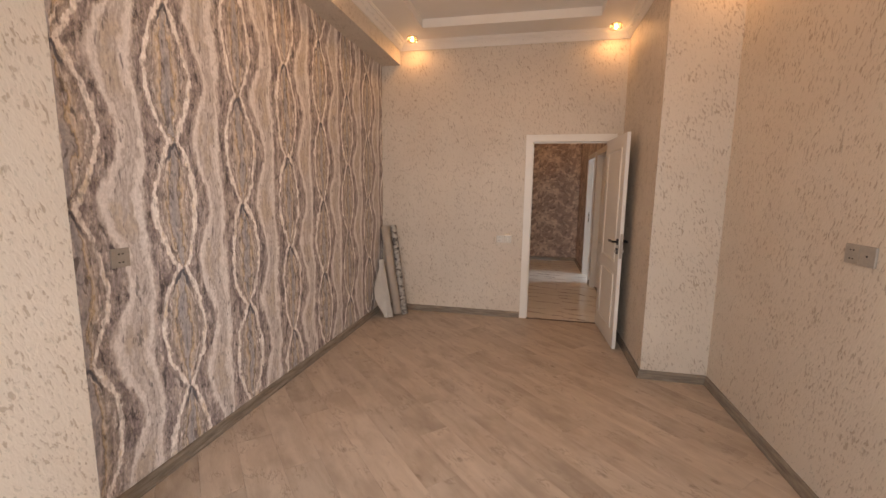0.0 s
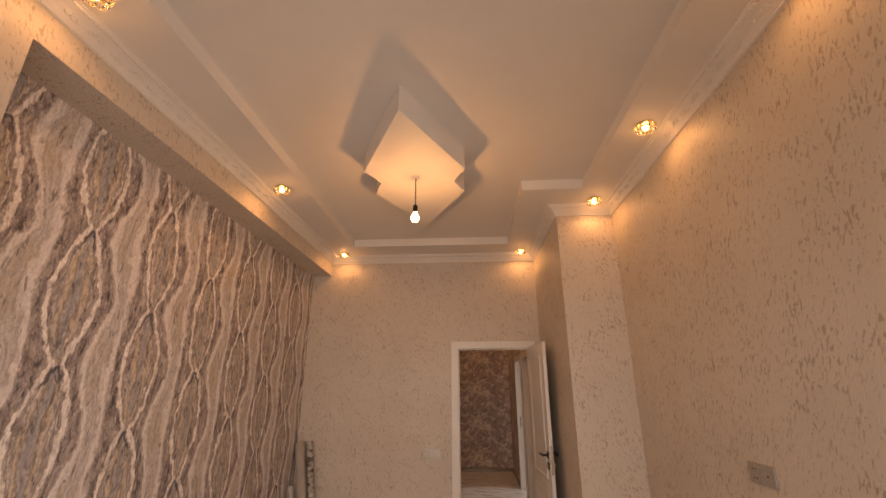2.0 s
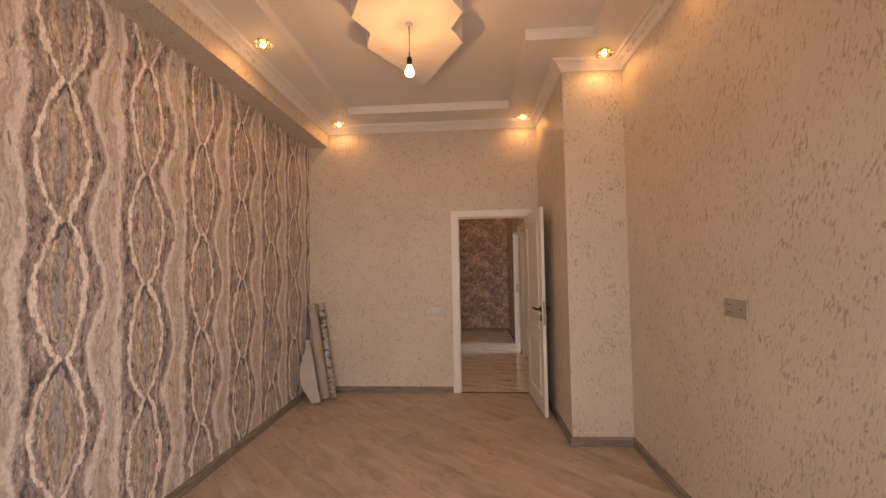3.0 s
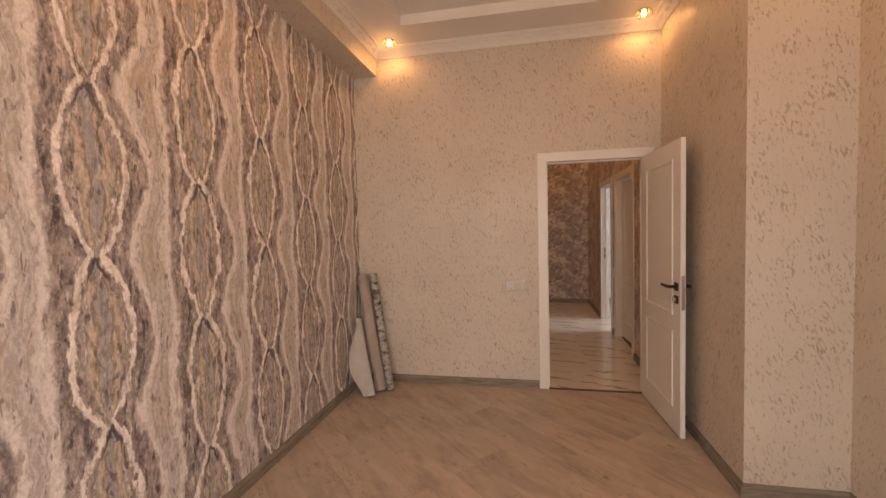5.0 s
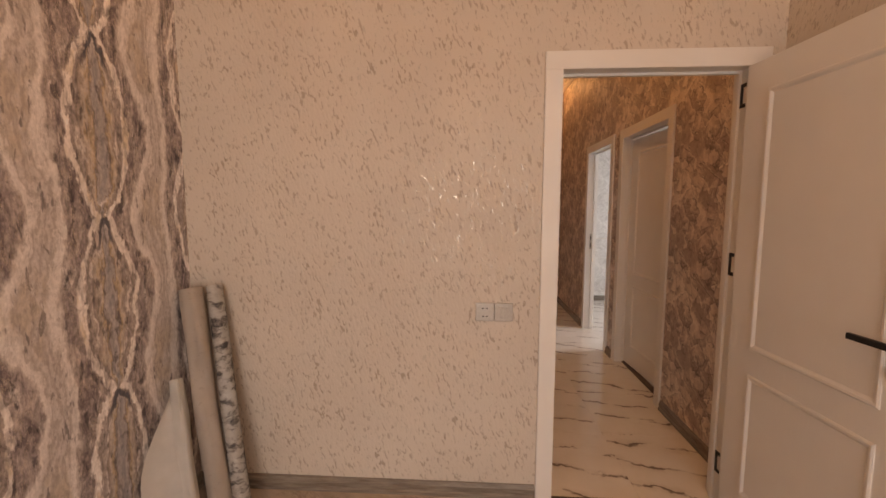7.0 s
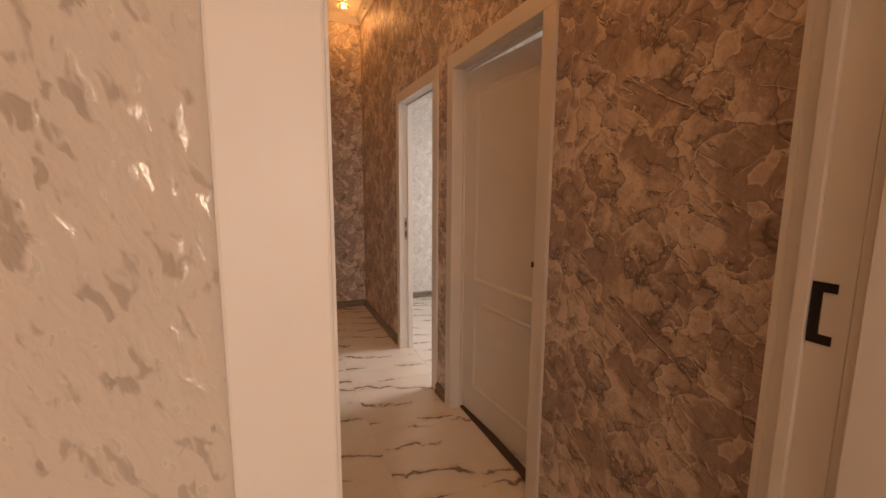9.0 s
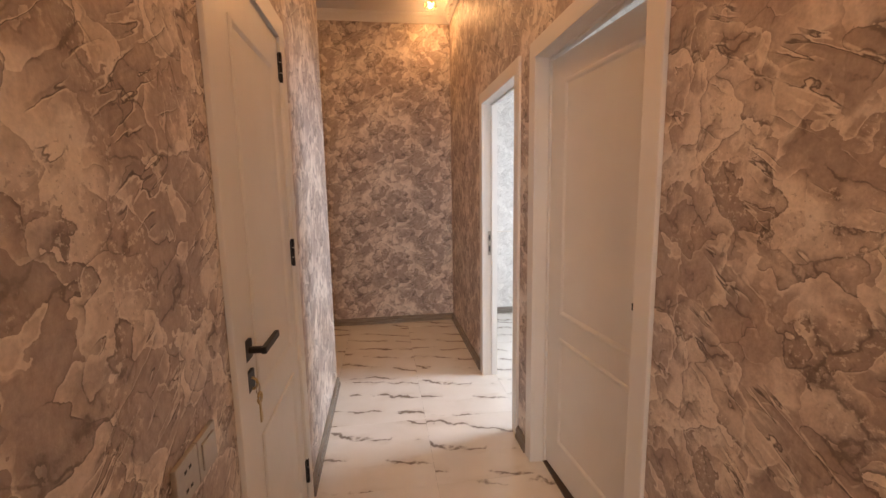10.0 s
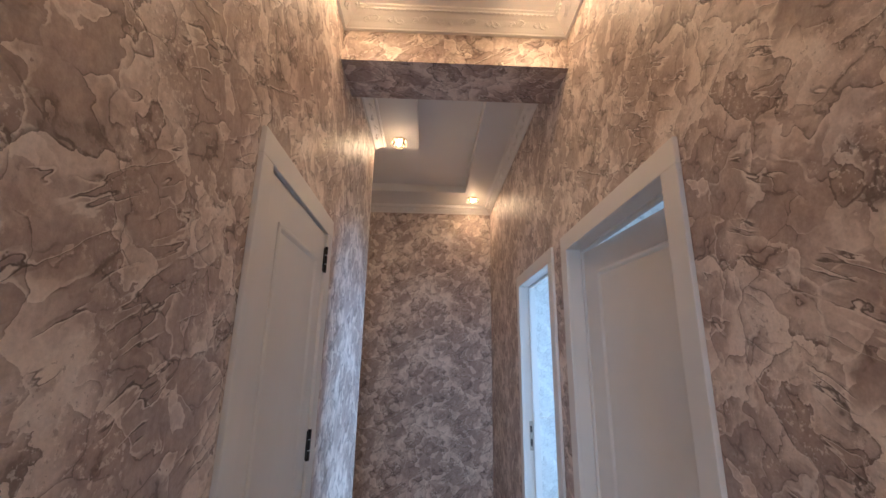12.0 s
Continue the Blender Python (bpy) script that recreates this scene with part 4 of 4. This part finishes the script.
bx, by, bz = BULB
pend = thing("pendant_bulb", Matrix.Translation((bx, by, DZ)), "bare lit bulb hanging on a twisted dark cord", "pendant light")
dz = bz - DZ
part("ceiling_box", lathe([(0.026, 0.0), (0.026, -0.008), (0.020, -0.014), (0.004, -0.016)], 16), PLASTER, pend)
cord = [(0.003 * math.sin(i * 1.4), 0.003 * math.cos(i * 1.4), -0.012 + (dz + 0.085 + 0.012) * i / 14) for i in range(15)]
cbm = tube(cord, 0.0022, 6)
tube([(-a, -b, c) for a, b, c in cord], 0.0022, 6, cbm)
part("cord", cbm, CORD, pend, "twisted two-core flex")
part("lamp_holder", lathe([(0.006, dz + 0.092), (0.016, dz + 0.086), (0.018, dz + 0.06), (0.0165, dz + 0.036), (0.014, dz + 0.034)], 18), BLACK, pend, "dark lamp holder", True)
part("glass_bulb", lathe([(0.0135, dz + 0.038), (0.015, dz + 0.026), (0.024, dz + 0.010), (0.030, dz - 0.008), (0.0285, dz - 0.022), (0.020, dz - 0.034), (0.008, dz - 0.040), (0.001, dz - 0.041)], 22), BULB_GLOW, pend, "glowing pear shaped bulb", True).visible_shadow = False


# ---- sockets and switches ----
def plate_pair(name, m, label, kinds, category="socket"):
    """Square plates in a row; x along the wall, y out of the wall towards -y."""
    ob = thing(name, m, label, category)
    n = len(kinds)
    for i, k in enumerate(kinds):
        cx = (i - (n - 1) / 2) * 0.0875
        pl = part("plate", box(cx - 0.0432, -0.010, -0.0432, cx + 0.0432, 0.0, 0.0432, 0.003), SILVER, ob)
        if k == "socket":
            for sx, sz in ((-0.009, 0.018), (0.009, 0.018), (-0.009, -0.020), (0.009, -0.020)):
                part("hole", box(cx + sx - 0.0042, -0.0106, sz - 0.003, cx + sx + 0.0042, -0.0085, sz + 0.003), SLOT, pl)
        elif k == "rocker":
            for j in range(4):
                part("rocker", box(cx - 0.028 + j * 0.0143, -0.013, -0.026, cx - 0.028 + j * 0.0143 + 0.0132, -0.009, 0.026, 0.0012), SILVER, pl)
        elif k == "aerial":
            part("hole", tube([(cx, -0.0085, 0.0), (cx, -0.0108, 0.0)], 0.005, 10), SLOT, pl)
        else:
            part("rocker", box(cx - 0.028, -0.0135, -0.028, cx + 0.028, -0.009, 0.028, 0.002), SILVER, pl)
    return ob


plate_pair("wall_switch", Matrix.Translation((1.484, 0, 0.928)), "grey double plate with socket and four rockers beside the door", ("socket", "rocker"), "switch")
plate_pair("wall_socket", Matrix.Translation((0, -3.36, 1.165)) @ pose(0, 0, 0, 0, 0, 90), "grey single socket plate on the agate wallpaper", ("socket",))
plate_pair("wall_socket", Matrix.Translation((XE, -2.755, 1.235)) @ pose(0, 0, 0, 0, 0, -90), "grey double socket and aerial plate on cream wallpaper", ("socket", "aerial"))
plate_pair("wall_switch", Matrix.Translation((CW, 0.775, 0.905)) @ pose(0, 0, 0, 0, 0, 90), "grey double plate with socket and switch beside the corridor door", ("socket", "switch"), "switch")

# keys in the corridor door's lock
kb = thing("key_bunch", Matrix.Translation((CW - 0.028, 1.735 - 0.624, 0.910)) @ Matrix.Scale(1.35, 4), "brass keys hanging from the corridor door lock", "keys")
kbm = boxes(bmesh.new(), (0.0, -0.0015, -0.004, 0.022, 0.0015, 0.004))
part("key", kbm, BRASS, kb)
part("key_bow", tube([(0.030 + 0.010 * math.cos(a), 0, 0.012 * math.sin(a)) for a in [i * math.pi / 5 for i in range(11)]], 0.0028, 6), BRASS, kb)
part("key_ring", tube([(0.040, 0.011 * math.cos(a), -0.012 + 0.012 * math.sin(a)) for a in [i * math.pi / 6 for i in range(13)]], 0.001, 6), STEEL, kb)
hk = bmesh.new()
tube([(0.042, 0.012 * math.cos(a), -0.032 + 0.011 * math.sin(a)) for a in [i * math.pi / 5 for i in range(11)]], 0.0028, 6, hk)
boxes(hk, (0.0405, -0.0035, -0.085, 0.0435, 0.0035, -0.042), (0.0405, 0.0035, -0.082, 0.0435, 0.007, -0.066))
part("hanging_key", hk, BRASS, kb)

# strike plate and keyhole details of the corridor's east doors
sp = thing("strike_plate", Matrix.Translation((CE + 0.04, 2.955, 1.03)), "dark metal strike plate in a white door lining", "door hardware")
part("plate", box(-0.011, -0.003, -0.09, 0.011, 0.0005, 0.09, 0.0005), STEEL, sp)
part("slot", box(-0.006, -0.0036, 0.02, 0.006, -0.0005, 0.06), SLOT, sp)
part("slot", box(-0.006, -0.0036, -0.065, 0.006, -0.0005, -0.02), SLOT, sp)
kx = thing("latch_hole", Matrix.Translation((CE + 0.062, 1.892, 0.02)) @ pose(0, 0, 0, 0, 0, -86), "small dark square spindle hole in the ajar door", "door hardware")
part("hole", box(0.641, -0.0015, 0.985, 0.655, 0.006, 1.010, 0.001), SLOT, kx)


# ---- rolls of wallpaper in the corner ----
def roll(name, foot, tip, r0, r1, turns, material, label, gap=0.004, wob=0.0):
    """A sheet rolled into a spiral tube that leans from foot to tip."""
    ob = thing(name, Matrix.Translation(foot), label, "wallpaper roll", "wallpaper rolls in the corner")
    axis = Vector(tip) - Vector(foot)
    q = axis.to_track_quat("Z", "Y")
    bm = bmesh.new()
    n, rows = int(turns * 26), 14
    grid = []
    for i in range(rows + 1):
        f = i / rows
        R = r0 + (r1 - r0) * f
        line = []
        for j in range(n + 1):
            a = 2 * math.pi * j / 26
            r = R - gap * (turns - j / 26) + wob * noise.noise((math.cos(a) * 1.2, math.sin(a) * 1.2, f * 3.1))
            line.append(bm.verts.new(q @ Vector((r * math.cos(a), r * math.sin(a), axis.length * f))))
        grid.append(line)
    for a, b in zip(grid, grid[1:]):
        for j in range(n):
            bm.faces.new((a[j], a[j + 1], b[j + 1], b[j]))
    bmesh.ops.solidify(bm, geom=bm.faces[:], thickness=0.0012)
    part("rolled_sheet", bm, material, ob, "", True)
    return ob, q, axis


roll("wallpaper_roll", (0.272, -0.265, 0.012), (0.062, -0.085, 1.035), 0.053, 0.054, 3.2, BACK, "tall beige-backed wallpaper roll leaning in the corner", wob=0.010)
ob, q, ax = roll("wallpaper_roll", (0.352, -0.235, 0.010), (0.152, -0.050, 1.045), 0.040, 0.038, 2.6, WRAP, "grey and white printed roll in clear film", wob=0.004)
# loosely opened white roll in front, its free edge sprung away from the tube
foot, tip = Vector((0.228, -0.395, 0.004)), Vector((0.052, -0.205, 0.645))
ob, q, axis = roll("wallpaper_roll", foot, tip, 0.042, 0.030, 2.2, WHITE_SHEET, "short white roll with its free edge sprung open", wob=0.008)
bm = bmesh.new()
out = Vector((-0.55, -0.83, 0.0)).normalized()
side = axis.normalized().cross(out).normalized()
grid = []
for i in range(19):
    f = i / 18
    reach = 0.075 * (1 - f) ** 0.5 + 0.150 * math.sin(math.pi * min(1.0, f * 1.02)) ** 1.4 * (1 - 0.55 * f)
    r = 0.042 - 0.012 * f
    line = []
    for j in range(11):
        t = j / 10
        line.append(bm.verts.new(axis * (f + 0.02 * t * (1 - f)) + side * (r * (1 - t) - 0.020 * math.sin(math.pi * t)) + out * (reach * t)))
    grid.append(line)
for a, b in zip(grid, grid[1:]):
    for j in range(10):
        bm.faces.new((a[j], a[j + 1], b[j + 1], b[j]))
bmesh.ops.solidify(bm, geom=bm.faces[:], thickness=0.0012)
part("loose_flap", bm, WHITE_SHEET, ob, "", True)


# ---- windows ----
def window(name, m, w, h, label):
    ob = tagged(new(name), label, "window", kind="structure")
    ob.matrix_world = m
    fr = bmesh.new()
    a, b, t = w / 2, h / 2, 0.06
    boxes(fr, (-a, -0.03, -b, -a + t, 0.03, b), (a - t, -0.03, -b, a, 0.03, b), (-a + t, -0.03, -b, a - t, 0.03, -b + t), (-a + t, -0.03, b - t, a - t, 0.03, b), (-0.03, -0.03, -b + t, 0.03, 0.03, b - t))
    part("window_frame", fr, PAINT, ob)
    for s in (-1, 1):
        x0, x1 = (-a + t, -0.03) if s < 0 else (0.03, a - t)
        part("pane", box(x0, -0.003, -b + t, x1, 0.003, b - t), CLEAR, ob).visible_shadow = False
    return ob


window("window_1", Matrix.Translation((1.7, -6.07, 1.4)), 1.9, 2.1, "white framed bedroom window")
window("window_4", Matrix.Translation((3.26, -5.4, 1.4)) @ pose(0, 0, 0, 0, 0, 90), 1.1, 2.1, "white framed side window of the bedroom")
window("window_2", Matrix.Translation((5.27, 2.6, 1.75)) @ pose(0, 0, 0, 0, 0, 90), 0.9, 1.5, "white framed window of the far room")
window("window_3", Matrix.Translation((4.56, 1.0, 1.9)) @ pose(0, 0, 0, 0, 0, 90), 0.6, 0.5, "small white framed window")

structure("trim_far_room", box(CE + 0.1, 4.524, 0.945, 5.2, 4.53, 0.953), TILE_GROUT, "thin joint strip across the pale far wall", "trim")

# threshold strips
structure("trim_threshold", box(1.773, -0.02, 0.0, 2.566, 0.012, 0.006, 0.0015), DARKWOOD, "dark strip between laminate and tiles", "threshold")
structure("trim_threshold_wash", box(CE + 0.055, 1.06, 0.0, CE + 0.1, 1.896, 0.012, 0.002), DARKWOOD, "dark threshold under the ajar door", "threshold")


# ---- floor pieces ----
def clip(poly, lo, hi):
    for axis in (0, 1):
        for lim, sgn in ((lo[axis], 1), (hi[axis], -1)):
            out = []
            for i in range(len(poly)):
                a, b = poly[i - 1], poly[i]
                da, db = sgn * (a[axis] - lim), sgn * (b[axis] - lim)
                if (da >= 0) != (db >= 0):
                    t = da / (da - db)
                    out.append((a[0] + (b[0] - a[0]) * t, a[1] + (b[1] - a[1]) * t))
                if db >= 0:
                    out.append(b)
            poly = out
            if not poly:
                return poly
    return poly


floor = structure("floor", boxes(bmesh.new(), (0, -6.0, -0.02, XE, 0, -0.009)), GROUT, "oak laminate floor laid on the diagonal", "floor")
ANG = radians(-46)
ca, sa = math.cos(ANG), math.sin(ANG)
PW, PL = 0.193, 1.29
rng = random.Random(4)
for row in range(-34, 36):
    shift = rng.random() * PL
    for col in range(-7, 8):
        u0, v0 = col * PL + shift, row * PW
        u1, v1 = u0 + PL - 0.0008, v0 + PW - 0.0008
        cx, cy = 1.6 + ca * (u0 + u1) / 2 - sa * (v0 + v1) / 2, -3.0 + sa * (u0 + u1) / 2 + ca * (v0 + v1) / 2
        poly = [(1.6 + ca * u - sa * v, -3.0 + sa * u + ca * v) for u, v in ((u0, v0), (u1, v0), (u1, v1), (u0, v1))]
        poly = clip(poly, (0.001, -5.999), (XE - 0.001, -0.001))
        if len(poly) < 3:
            continue
        area = abs(sum(poly[i - 1][0] * poly[i][1] - poly[i][0] * poly[i - 1][1] for i in range(len(poly)))) / 2
        if area < 0.002:
            continue
        bm = bmesh.new()
        inv = [(ca * (x - cx) + sa * (y - cy), -sa * (x - cx) + ca * (y - cy)) for x, y in poly]
        mx, my = sum(p[0] for p in inv) / len(inv), sum(p[1] for p in inv) / len(inv)

        def inset(p, e):
            d = Vector((p[0] - mx, p[1] - my))
            return (p[0] - d.x / max(d.length, 1e-6) * e, p[1] - d.y / max(d.length, 1e-6) * e)

        bot = [bm.verts.new((*p, -0.008)) for p in inv]
        mid = [bm.verts.new((*p, -0.0007)) for p in inv]
        up = [bm.verts.new((*inset(p, 0.0012), 0.0)) for p in inv]
        k = len(inv)
        bm.faces.new(up)
        for i in range(k):
            j = (i + 1) % k
            bm.faces.new((bot[i], bot[j], mid[j], mid[i]))
            bm.faces.new((mid[i], mid[j], up[j], up[i]))
        ob = new("plank", mesh_of("plank", bm, LAMINATE))
        ob.parent = floor
        ob.matrix_world = pose(cx, cy, 0, 0, 0, math.degrees(ANG))

tiles = structure("floor_corridor", boxes(bmesh.new(), (-1.6, 0.012, -0.02, 5.2, HN + 0.12, -0.009)), TILE_GROUT, "polished white marble effect floor tiles with brown veins", "floor")
shared = {}
TS = 0.6
for i in range(-4, 7):
    for j in range(0, 9):
        x0, y0 = CW + i * TS, 0.012 + j * TS
        x1, y1 = min(x0 + TS, 5.2), min(y0 + TS, HN + 0.12)
        x0 = max(x0, -1.6)
        if x1 - x0 < 0.02 or y1 - y0 < 0.02 or (x1 <= CW - 0.05 and y1 < 2.9) or (x0 > CE + 0.2 and y1 < 2.0):
            continue
        key = (round(x1 - x0, 3), round(y1 - y0, 3))
        if key not in shared:
            a, b = (x1 - x0) / 2 - 0.0004, (y1 - y0) / 2 - 0.0004
            shared[key] = mesh_of("tile", box(-a, -b, -0.009, a, b, 0.0, 0.0003, 1), TILE)
        ob = new("tile", shared[key])
        ob.parent = tiles
        ob.matrix_world = Matrix.Translation(((x0 + x1) / 2, (y0 + y1) / 2, 0))
